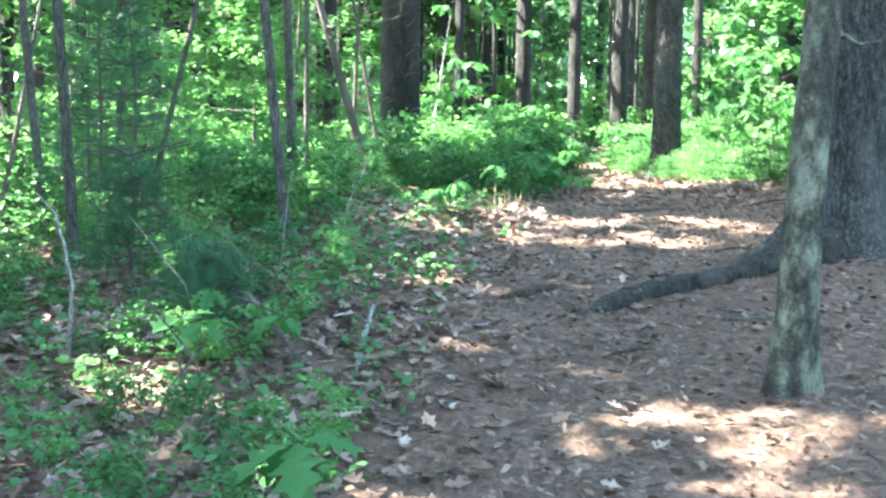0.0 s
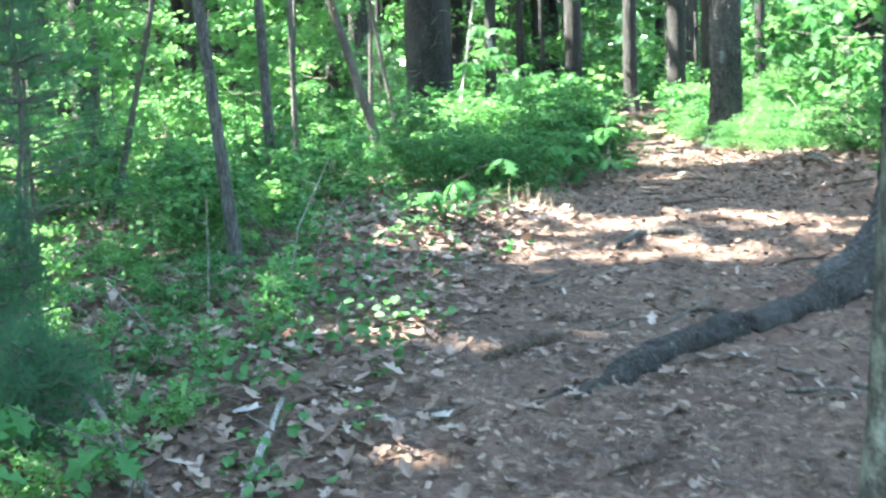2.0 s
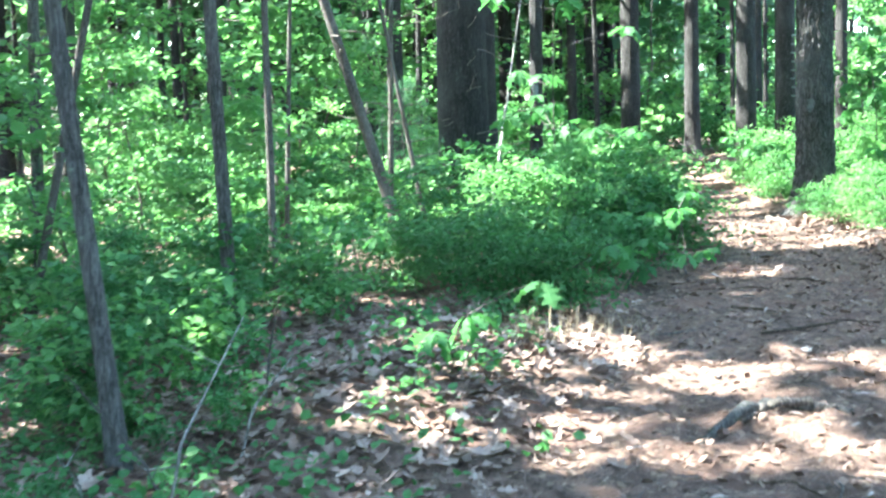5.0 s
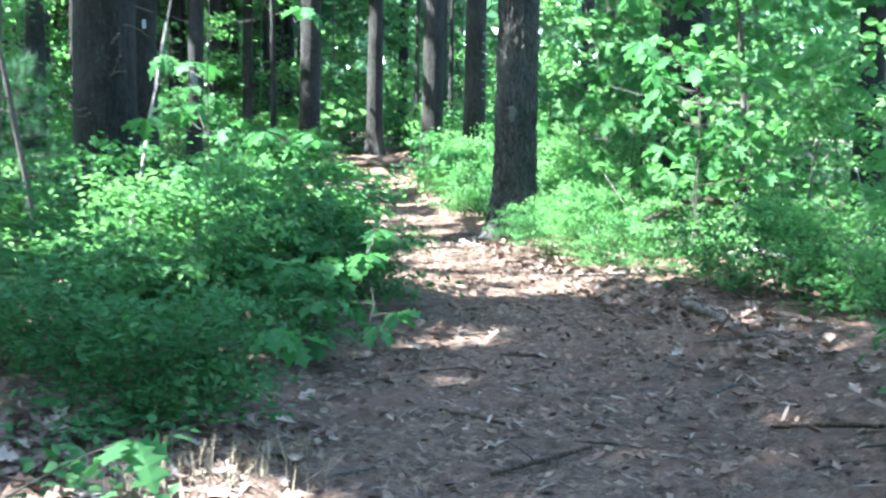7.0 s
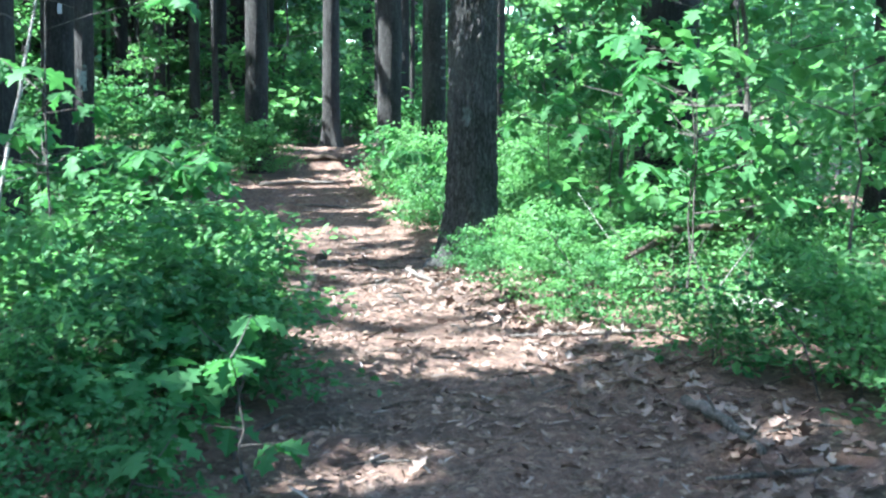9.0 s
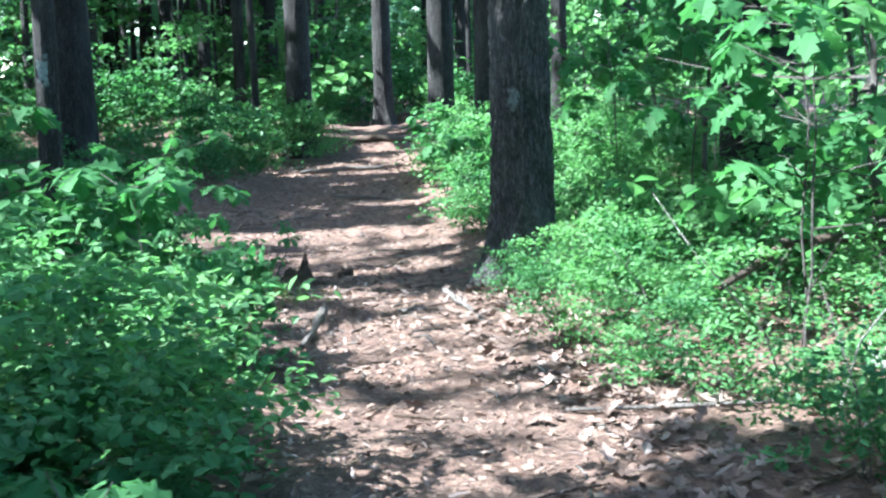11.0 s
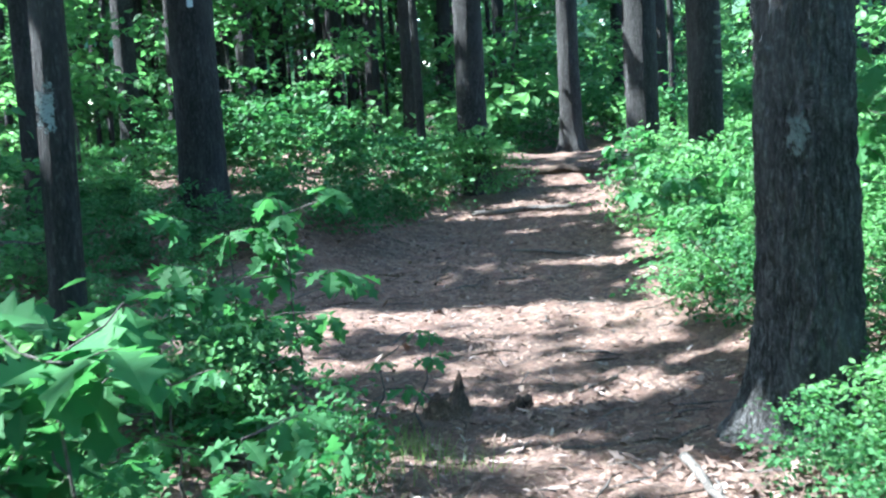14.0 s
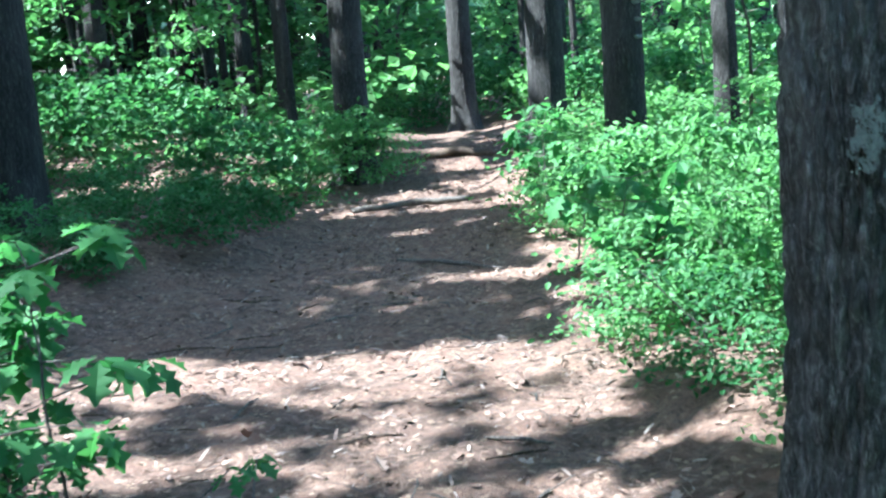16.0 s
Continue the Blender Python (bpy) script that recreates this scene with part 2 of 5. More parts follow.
def joined(*sets):
    verts, faces, base = [], [], 0
    for v, f in sets:
        v = np.asarray(v, float).reshape(-1, 3)
        verts.append(v)
        faces += [tuple(a + base for a in q) for q in f]
        base += len(v)
    return np.concatenate(verts), faces


SMALL_LEAF = ([(0, 0, 0), (-0.26, 0.5, 0.09), (0, 1, -0.04), (0.26, 0.5, 0.09), (0, 0.5, 0)], [(0, 4, 1), (0, 3, 4), (4, 2, 1), (4, 3, 2)])
BROAD_LEAF = ([(0, 0, 0), (-0.34, 0.3, 0.06), (-0.36, 0.65, 0.05), (0, 1, -0.12), (0.36, 0.65, 0.05), (0.34, 0.3, 0.06), (0, 0.5, 0)],
              [(0, 6, 1), (1, 6, 2), (2, 6, 3), (3, 6, 4), (4, 6, 5), (5, 6, 0)])
TUFT = ([(-0.5, -0.5, 0.1), (0.5, -0.45, -0.1), (0.45, 0.5, 0.12), (-0.5, 0.45, -0.08)], [(0, 1, 2, 3)])
BLADE = ([(-0.014, 0, 0), (0.014, 0, 0), (0.009, 0.55, 0.05), (-0.009, 0.55, 0.05), (0, 1, 0.22)], [(0, 1, 2, 3), (3, 2, 4)])


def lobed(curl, fold, droop):
    """An oak leaf: lobes on both sides of a midrib."""
    edge = [(0.03, 0.0), (0.10, 0.14), (0.27, 0.24), (0.13, 0.36), (0.40, 0.50), (0.17, 0.60), (0.36, 0.78), (0.14, 0.84), (0.03, 1.0)]
    verts, faces = [], []
    for w, y in edge:
        z = -droop * y * y
        verts += [(-w, y, z + fold * w + curl * w * w), (0, y, z), (w, y, z + fold * w - curl * w * w * 0.4)]
    for i in range(len(edge) - 1):
        a = 3 * i
        faces += [(a, a + 1, a + 4, a + 3), (a + 1, a + 2, a + 5, a + 4)]
    return verts, faces


def dead_leaf(curl):
    edge = [(0.02, 0.0), (0.24, 0.24), (0.12, 0.38), (0.34, 0.55), (0.14, 0.72), (0.03, 1.0)]
    verts, faces = [], []
    for w, y in edge:
        z = 0.25 * curl * (y - 0.5) ** 2
        verts += [(-w, y, z + 1.6 * curl * w * w + 0.02), (0, y, z), (w, y, z + 1.1 * curl * w * w + 0.03)]
    for i in range(len(edge) - 1):
        a = 3 * i
        faces += [(a, a + 1, a + 4, a + 3), (a + 1, a + 2, a + 5, a + 4)]
    return verts, faces


def tube(points, radii, sides=6, close=True):
    """A round rod along points."""
    pts = [Vector(p) for p in points]
    verts, faces = [], []
    side = Vector((1, 0, 0))
    for i, p in enumerate(pts):
        d = (pts[min(i + 1, len(pts) - 1)] - pts[max(i - 1, 0)]).normalized()
        if abs(d.dot(side)) > 0.9:
            side = Vector((0, 1, 0))
        u = d.cross(side).normalized()
        w = d.cross(u)
        for k in range(sides):
            a = 2 * math.pi * k / sides
            verts.append(p + float(radii[i]) * (math.cos(a) * u + math.sin(a) * w))
    for i in range(len(pts) - 1):
        for k in range(sides):
            a, b = i * sides + k, i * sides + (k + 1) % sides
            faces.append((a, b, b + sides, a + sides))
    if close:
        faces.append(tuple(range(sides))[::-1])
        faces.append(tuple(range((len(pts) - 1) * sides, len(pts) * sides)))
    return np.array([tuple(v) for v in verts]), faces


def wander(rs, start, end, n, amount):
    """A crooked line from start to end."""
    start, end = np.array(start, float), np.array(end, float)
    t = np.linspace(0, 1, n)[:, None]
    off = np.cumsum(rs.normal(0, amount, (n, 3)), 0)
    off = off - off[0] - t * (off[-1] - off[0])
    return start + (end - start) * t + off


def ridged(x, y, z):
    """Height of furrowed bark: long rough plates parted by crooked cracks."""
    wx = noise.noise(Vector((x * 9, y * 9, z * 7)))
    wy = noise.noise(Vector((x * 9 + 7, y * 9, z * 7)))
    near = noise.voronoi(Vector((x * 23 + 0.9 * wx, y * 23 + 0.9 * wy, z * 6 + 0.5 * wx)))[0]
    plate = min((near[1] - near[0]) * 2.6, 1.0)
    return 1.25 * plate + 0.4 * noise.noise(Vector((x * 60, y * 60, z * 22))) + 0.25 * wy - 0.75


def trunk_mesh(name, radius, height, lean=(0, 0), flare=0.5, roots=5, seed=0, material=None, sides=40, furrow=0.035, bow=(0, 0), root_way=3.6):
    """A tapered trunk with root flare and furrowed bark, fine where it is passed close by."""
    rs = np.random.RandomState(seed)
    low = np.arange(-0.25, 4.2, 0.03 if sides >= 100 else 0.06 if sides > 30 else 0.22)
    z = np.concatenate([low, np.linspace(4.4, height, 9)])
    a = np.arange(sides) * 2 * np.pi / sides
    zz, aa = np.meshgrid(z, a, indexing="ij")
    taper = 1 - 0.55 * np.clip(zz, 0, None) / height
    phase = rs.uniform(0, 6.28, 3)
    spread = flare * np.exp(-np.clip(zz + 0.05, 0, None) / 0.2) * (0.7 + 0.5 * np.cos(roots * aa + phase[0]) + 0.9 * np.clip(np.cos(aa - root_way), 0, 1) ** 4)
    swell = 0.12 * flare * np.exp(-np.clip(zz, 0, None) / 0.6)
    ridges = int(radius * 2 * np.pi / 0.055)
    wob = 0.7 * np.sin(zz * 2.3 + phase[1]) + 0.5 * np.sin(zz * 5.1 + 3 * aa + phase[2])
    groove = np.abs(np.sin(0.5 * ridges * aa + wob)) ** 0.6 - 0.6 + 0.25 * np.sin(zz * 17 + 5 * aa)
    if sides >= 100:
        groove = np.array([ridged(radius * c, radius * e, h) for h, c, e in zip(zz.ravel(), np.cos(aa).ravel(), np.sin(aa).ravel())]).reshape(zz.shape)
    r = radius * (taper * (1 + 0.02 * np.sin(3 * zz + aa + phase[2])) + spread + swell) + furrow * radius * groove
    up = np.clip(zz, -0.3, height)
    x = r * np.cos(aa) + lean[0] * up + bow[0] * np.clip(up, 0, 6) ** 2
    y = r * np.sin(aa) + lean[1] * up + bow[1] * np.clip(up, 0, 6) ** 2
    verts = np.stack([x, y, zz], -1).reshape(-1, 3)
    faces = []
    for i in range(len(z) - 1):
        for k in range(sides):
            p, q = i * sides + k, i * sides + (k + 1) % sides
            faces.append((p, q, q + sides, p + sides))
    faces.append(tuple(range((len(z) - 1) * sides, len(z) * sides)))
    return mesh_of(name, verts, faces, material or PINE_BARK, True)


# Sunny openings on the ground: x, y, half-width, half-length. The crowns leave them free.
CLEAR = [(0.6, 15.6, 1.3, 0.8), (2.7, 15.9, 0.9, 0.6), (2.7, 17.3, 0.9, 0.7), (1.8, 18.4, 0.8, 0.5), (1.2, 18.3, 0.9, 0.5), (1.5, 20.2, 0.7, 0.4), (-2.2, 12.6, 0.8, 0.6), (-0.6, 15.4, 1.8, 0.9), (0.3, 16.9, 1.4, 0.9), (4.3, 16.4, 1.0, 1.8), (-1.3, 4.9, 0.3, 0.25), (0.85, 4.4, 0.75, 0.22), (0.85, 9.1, 1.0, 0.65), (-0.25, 6.9, 0.25, 0.1), (0.5, 10.3, 0.7, 0.22), (2.3, 13.15, 0.2, 0.02), (2.8, 16.4, 1.0, 1.1), (2.4, 18.5, 0.9, 0.5),
         (2.6, 20.9, 1.2, 0.75), (2.0, 22.1, 1.7, 0.5), (3.4, 29.2, 1.2, 0.8), (5.0, 16.5, 1.4, 1.2), (4.7, 21.8, 1.2, 2.2), (5.5, 25.5, 1.6, 2.0), (5.0, 30.2, 0.9, 1.6),
         (7.0, 17.6, 1.5, 0.8), (-0.8, 16.5, 1.6, 0.6), (3.6, 34.5, 1.2, 1.0), (-3.5, 15.5, 2.0, 1.0), (0.6, 30, 1.5, 1.0),
         (9, 36, 3, 3), (1.6, 15.0, 1.1, 0.6), (1.6, 16.2, 1.0, 0.7), (1.7, 9.2, 0.8, 0.5), (1.5, 9.9, 0.7, 0.35), (1.9, 8.3, 0.5, 0.3), (2.05, 19.95, 0.6, 0.35), (1.2, 21.3, 1.3, 0.6), (2.6, 21.5, 1.2, 0.6), (0.7, 22.7, 1.0, 0.25), (2.6, 20.1, 0.7, 0.4), (3.1, 17.5, 1.0, 0.9), (1.6, 17.3, 1.2, 0.8), (2.9, 15.2, 0.8, 0.8), (3.9, 21.3, 0.9, 0.7), (-2.5, 18.5, 1.6, 1.5), (-1.5, 17.6, 1.2, 0.8), (-4.5, 21.0, 2.0, 1.5), (0.6, 33.0, 1.6, 1.2), (-1.5, 36.0, 2.0, 2.0), (1.6, 38.0, 1.6, 2.0), (-0.9, 12.0, 0.8, 0.6), (5.2, 28.7, 1.2, 0.8), (4.9, 34.9, 1.2, 0.8), (5.6, 26.4, 1.2, 0.8), (0.5, 14.4, 0.9, 0.7), (-1.2, 14.4, 1.2, 0.8), (9, 26, 3, 4), (-7, 24, 3, 3), (-6, 18, 2, 2)]


FLECKS = [(BUMP.uniform(0, 6.28), BUMP.uniform(1.6, 6.5), BUMP.uniform(0, 6.28)) for _ in range(16)]


def sunny(p):
    """How far each leaf cluster at p would shade one of the openings."""
    drop = (p[:, 2] - 1.4) / SUN_DIR.z
    gx, gy = p[:, 0] - SUN_DIR.x * drop, p[:, 1] - SUN_DIR.y * drop
    best = np.full(len(p), 9.0)
    for x, y, a, b in CLEAR:
        best = np.minimum(best, ((gx - x) / (a + 0.15)) ** 2 + ((gy - y) / (b + 0.15)) ** 2)
    fleck = sum(np.sin(f * (gx * math.cos(a) + gy * math.sin(a)) + q) for a, f, q in FLECKS) / math.sqrt(len(FLECKS) / 2)
    shaded_trunk = (gx > 2.9) & (gx < 6.2) & (np.abs(gy - 18.97) < 0.42)
    return ((best < 1) | (fleck > 1.0 + 0.8 * on_path(gx, gy) + 0.4 * (gy < 11) + 0.5 * ((gx < 2) & (gy > 19.5) & (gy < 27)))) & ~shaded_trunk


def crown_mesh(name, x, y, z, radius, low, high, clumps, seed):
    """Clumps of needles and leaves round the upper trunk, on thin limbs."""
    rs = np.random.RandomState(seed)
    a = rs.uniform(0, 6.28, clumps)
    h = rs.uniform(low, high, clumps)
    d = radius * np.sqrt(rs.uniform(0.02, 1, clumps)) * (1.15 - 0.6 * (h - low) / (high - low))
    centre = np.stack([d * np.cos(a), d * np.sin(a), h], -1)
    places = np.repeat(centre, 26, 0) + rs.normal(0, 1, (clumps * 26, 3)) * (0.62, 0.62, 0.22)
    places = places[~sunny(places + (x, y, z)) | (rs.uniform(size=len(places)) < 0.06)]
    v, f = scatter(TUFT, places, spin(rs, len(places), 0.7), rs.uniform(0.18, 0.46, len(places)))
    limbs = [(v, f)]
    for c in centre[::3]:
        limbs.append(tube(wander(rs, (0, 0, c[2] - 0.5), c, 4, 0.1), (0.05, 0.04, 0.03, 0.012), 4, False))
    return mesh_of(name, *joined(*limbs), CANOPY)


def tree(x, y, radius, height, label, group, seed, crown=True, category="tree", **kw):
    z = at(x, y)
    ob = thing("pine_tree", label, category, pose(x, y, z), group)
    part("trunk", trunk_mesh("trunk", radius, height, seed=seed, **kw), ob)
    if crown:
        part("crown", crown_mesh("crown", x, y, z, 4.6, height * 0.48, height * 0.98, 44, seed + 500), ob, "dark green needle crown", "stuff")
    return ob


def stick(name, pts, radii, material, label, category="stick", group="", sides=8, seed=0, knots=()):
    """A fallen branch lying on the ground, with stubs."""
    rs = np.random.RandomState(seed)
    o = np.array((pts[0][0], pts[0][1], at(pts[0][0], pts[0][1])))
    line = []
    for x, y, h in pts:
        line.append((x - o[0], y - o[1], at(x, y) + h - o[2]))
    fine, rad = [], []
    for i in range(len(line) - 1):
        n = 5
        for k in range(n):
            t = k / n
            fine.append(np.array(line[i]) * (1 - t) + np.array(line[i + 1]) * t + rs.normal(0, radii[i] * 0.22, 3))
            rad.append((radii[i] * (1 - t) + radii[i + 1] * t) * rs.uniform(0.86, 1.14))
    fine.append(np.array(line[-1]))
    rad.append(radii[-1])
    ob = thing(name, label, category, pose(*o), group)
    part("stem", mesh_of("stem", *tube(fine, rad, sides), material, True), ob)
    for k in knots:
        p = fine[min(k, len(fine) - 1)]
        q = p + rs.normal(0, 1, 3) * (0.09, 0.09, 0.02) + (0, 0, 0.06)
        part("side_twig", mesh_of("side_twig", *tube([p, (p + q) / 2 + rs.normal(0, 0.01, 3), q], (radii[0] * 0.4, radii[0] * 0.3, radii[0] * 0.15), 5), material, True), ob)
    return ob


# ---- ground ----
def ground():
    def steps(lo, hi, fine_lo, fine_hi, fine):
        out = list(np.arange(fine_lo, fine_hi, fine))
        s, v = fine, fine_hi
        while v < hi:
            out.append(v)
            s *= 1.22
            v += s
        out.append(hi)
        s, v = fine, fine_lo
        while v > lo:
            s *= 1.22
            v -= s
            out.insert(0, max(v, lo))
        return np.array(out)

    gx, gy = steps(-400, 400, -5, 7, 0.08), steps(-300, 500, 2, 30, 0.08)
    yy, xx = np.meshgrid(gy, gx, indexing="ij")
    zz = land(xx, yy)
    rs = np.random.RandomState(3)
    near = (np.abs(xx) < 8) & (yy > 1) & (yy < 31)
    zz = zz + near * rs.normal(0, 0.009, zz.shape)
    verts = np.stack([xx, yy, zz], -1).reshape(-1, 3)
    w = len(gx)
    i, k = np.meshgrid(np.arange(len(gy) - 1), np.arange(w - 1), indexing="ij")
    p = (i * w + k).ravel()
    faces = np.stack([p, p + 1, p + w + 1, p + w], -1)
    tagged(new("ground", mesh_of("ground", verts, faces, GROUND, True)), "brown forest floor of needles, soil and leaf mould", "ground", kind="structure")


ground()

# ---- named trees along the path ----
PINES = "tall pines along the path"
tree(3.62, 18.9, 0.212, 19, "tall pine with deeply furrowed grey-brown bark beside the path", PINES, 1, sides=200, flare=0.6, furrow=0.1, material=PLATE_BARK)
tree(4.74, 26.7, 0.185, 18, "tall pine with sunlit grey bark among bright shrubs", PINES, 2, sides=48)
tree(4.42, 29.0, 0.205, 18, "tall straight pine with grey bark", PINES, 3, sides=48)
tree(4.07, 35.1, 0.19, 18, "slender pine standing at the step in the path", PINES, 4, sides=48, flare=0.6)
tree(2.33, 31.3, 0.215, 19, "straight pine with one sunlit grey side", PINES, 5, sides=48)
tree(-0.62, 26.8, 0.25, 20, "dark pine with a pale painted trail blaze", PINES, 6, sides=64, flare=0.5)
tree(0.40, 18.97, 0.082, 11, "slim dark tree with a pale lichen patch", PINES, 7, sides=40, flare=0.4, lean=(0.013, 0))
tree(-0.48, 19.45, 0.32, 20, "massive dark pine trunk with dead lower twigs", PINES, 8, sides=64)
tree(6.2, 21.0, 0.32, 20, "massive dark pine half hidden by young oaks", PINES, 9, sides=48)
tree(7.5, 18.9, 0.15, 16, "dark pine trunk behind oak leaves", PINES, 10, sides=32)
tree(1.62, 31.0, 0.065, 9, "thin dark leaning young tree", PINES, 11, sides=24, flare=0.2, lean=(-0.016, 0))
tree(2.75, 8.15, 0.29, 20, "large pine with grey furrowed bark and spreading roots", PINES, 12, sides=170, flare=0.85, furrow=0.07, material=PLATE_BARK)
tree(5.9, 27.5, 0.12, 14, "dark slim trunk among leaves", PINES, 13, sides=24)

# ---- slim stems near the start ----
def slim_tree(x, y, radius, height, lean, label, material, seed, bow=(0, 0), flare=0.35, furrow=0.03, sides=32):
    ob = thing("young_tree", label, "tree", pose(x, y, at(x, y)), "slim young trees")
    part("trunk", trunk_mesh("trunk", radius, height, lean=lean, bow=bow, seed=seed, material=material, sides=sides, flare=flare, furrow=furrow), ob)
    rs = np.random.RandomState(seed)
    for k in range(7):
        h = rs.uniform(1.2, height * 0.8)
        a = rs.uniform(0, 6.28)
        s = np.array((lean[0] * h + bow[0] * min(h, 6) ** 2, lean[1] * h + bow[1] * min(h, 6) ** 2, h))
        e = s + np.array((math.cos(a), math.sin(a), rs.uniform(0.0, 0.5))) * rs.uniform(0.4, 1.1)
        part("branch", mesh_of("branch", *tube(wander(rs, s, e, 6, 0.03), np.linspace(radius * 0.3, 0.003, 6), 5), material, True), ob)
    return ob


slim_tree(1.47, 4.85, 0.078, 7, (0.0, 0.0), "slim trunk with mottled lichen-covered bark beside the path", MOTTLED_BARK, 31, bow=(0.03, 0.01), flare=0.55, furrow=0.03, sides=64)
slim_tree(-0.98, 8.5, 0.036, 6, (-0.10, 0), "slender grey sapling stem in leaf litter", GREY_BARK, 32)
slim_tree(-2.62, 11.5, 0.028, 6, (0.24, 0), "thin dark leaning sapling stem", TWIG_BARK, 33)
slim_tree(-0.70, 15.0, 0.055, 6, (-0.30, 0.0), "dark leaning young tree over the shrubs", TWIG_BARK, 35)
slim_tree(-2.64, 8.5, 0.032, 6, (-0.09, 0), "thin dark stem with pale dead twigs", TWIG_BARK, 36)
slim_tree(-2.24, 7.8, 0.036, 7, (-0.06, 0), "grey stem with pale dead twigs", GREY_BARK, 37)
slim_tree(-1.2, 12.0, 0.026, 6, (0.0, 0), "thin dark stem among leaves", TWIG_BARK, 38)
slim_tree(-1.22, 11.0, 0.04, 7, (-0.03, 0), "grey stem among leaves", GREY_BARK, 39)
slim_tree(-0.60, 16.0, 0.024, 5, (-0.18, 0), "thin dark stem rising from the shrubs", TWIG_BARK, 40)
slim_tree(-3.4, 13.5, 0.05, 8, (0.03, 0), "grey stem behind young leaves", GREY_BARK, 41)
slim_tree(-3.15, 9.0, 0.018, 4, (0.2, 0), "thin pale leaning dead sapling", DEAD_WOOD, 42)
slim_tree(-1.6, 14.2, 0.022, 5, (0.05, 0), "thin dark stem among leaves", TWIG_BARK, 43)
slim_tree(-1.05, 16.6, 0.03, 5, (0.03, 0), "thin dark stem among leaves", TWIG_BARK, 44)

# ---- pine stand behind and around, with unseen trees added for shade ----
rs = np.random.RandomState(17)
STAND = "pine stand in the distance"
placed = [(3.62, 18.9), (4.74, 26.7), (4.42, 29), (4.07, 35.1), (2.33, 31.3), (-0.62, 26.8), (-0.48, 19.45), (6.2, 21), (7.5, 18.9), (5.9, 27.5), (2.75, 8.15)]
KNOWN_FAR = [(1.9, 43.0, 0.17), (-0.8, 44.0, 0.2), (-1.9, 37.5, 0.19), (0.35, 40.0, 0.15), (3.1, 41.5, 0.14), (-3.0, 33.0, 0.17), (2.7, 47.0, 0.17), (-2.6, 46.0, 0.17), (1.2, 37.5, 0.13), (-4.4, 39.0, 0.17), (0.9, 49.0, 0.15)]
variants = []
for i in range(6):
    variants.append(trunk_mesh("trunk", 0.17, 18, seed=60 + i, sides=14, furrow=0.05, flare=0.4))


def stand_tree(x, y, radius, height, seed, clumps=30):
    z = at(x, y)
    ob = thing("pine_tree", "straight dark pine trunk in a dense stand with added shade trees", "tree", pose(x, y, z), STAND)
    t = part("trunk", variants[seed % 6], ob)
    t.scale = (radius / 0.17, radius / 0.17, height / 18)
    t.rotation_euler = (0.012 * math.sin(seed), 0.012 * math.cos(3 * seed), seed * 1.3)
    part("crown", crown_mesh("crown", x, y, z, 4.2, height * 0.42, height * 0.98, clumps, seed + 900), ob, "dark green needle crown", "stuff")


for i, (x, y, r) in enumerate(KNOWN_FAR):
    placed.append((x, y))
    stand_tree(x, y, r, 18, 300 + i)
# Mostly unseen trees, added with dense crowns to shade the path and trunks.
for i, (x, y) in enumerate([(-5.2, 6.0), (-6.4, 9.4), (-5.4, 2.6), (-7.8, 12.8), (-8.9, 16.4), (-9.4, 20.6), (-9.8, 24.6), (-9.0, 28.6), (-8.0, 6.4), (-11.2, 14.0), (-12.0, 18.5), (-12.5, 22.8), (-2.1, 26.0), (-12.4, 27), (-5.6, 19.7), (-6.2, 0.8), (-8.2, 3.2), (-7.0, -2.0), (-4.9, -3.5)]):
    placed.append((x, y))
    stand_tree(x, y, 0.15, 17, 400 + i, 40 if y == 19.7 else 68)
tries, made = 0, 0
while made < 150 and tries < 6000:
    tries += 1
    x, y = rs.uniform(-30, 22), rs.uniform(-10, 75)
    wedge = -(0.47 * y + 1.5) < x < 0.47 * y + 2.5
    if (y < 36 and wedge) or (y < 36 and x > 0 and x < 6) or (abs(x) < 2.4 and y < 4):
        continue
    if x > 3 and y > 30 and rs.uniform() < 0.45:
        continue
    if float(on_path(x, y)) > 0.02 or any((x - a) ** 2 + (y - b) ** 2 < (2.1 if y > 36 else 3.2) ** 2 for a, b in placed):
        continue
    placed.append((x, y))
    stand_tree(x, y, rs.uniform(0.10, 0.24), rs.uniform(13, 19), made)
    made += 1

rs = np.random.RandomState(271)
made = 0
while made < 60:
    x, y = rs.uniform(-11, 7), rs.uniform(33, 60)
    if float(on_path(x, y)) > 0.02 or any((x - a) ** 2 + (y - b) ** 2 < 0.5 for a, b in placed):
        continue
    placed.append((x, y))
    stand_tree(x, y, rs.uniform(0.04, 0.09), rs.uniform(8, 13), 2000 + made, 7)
    made += 1

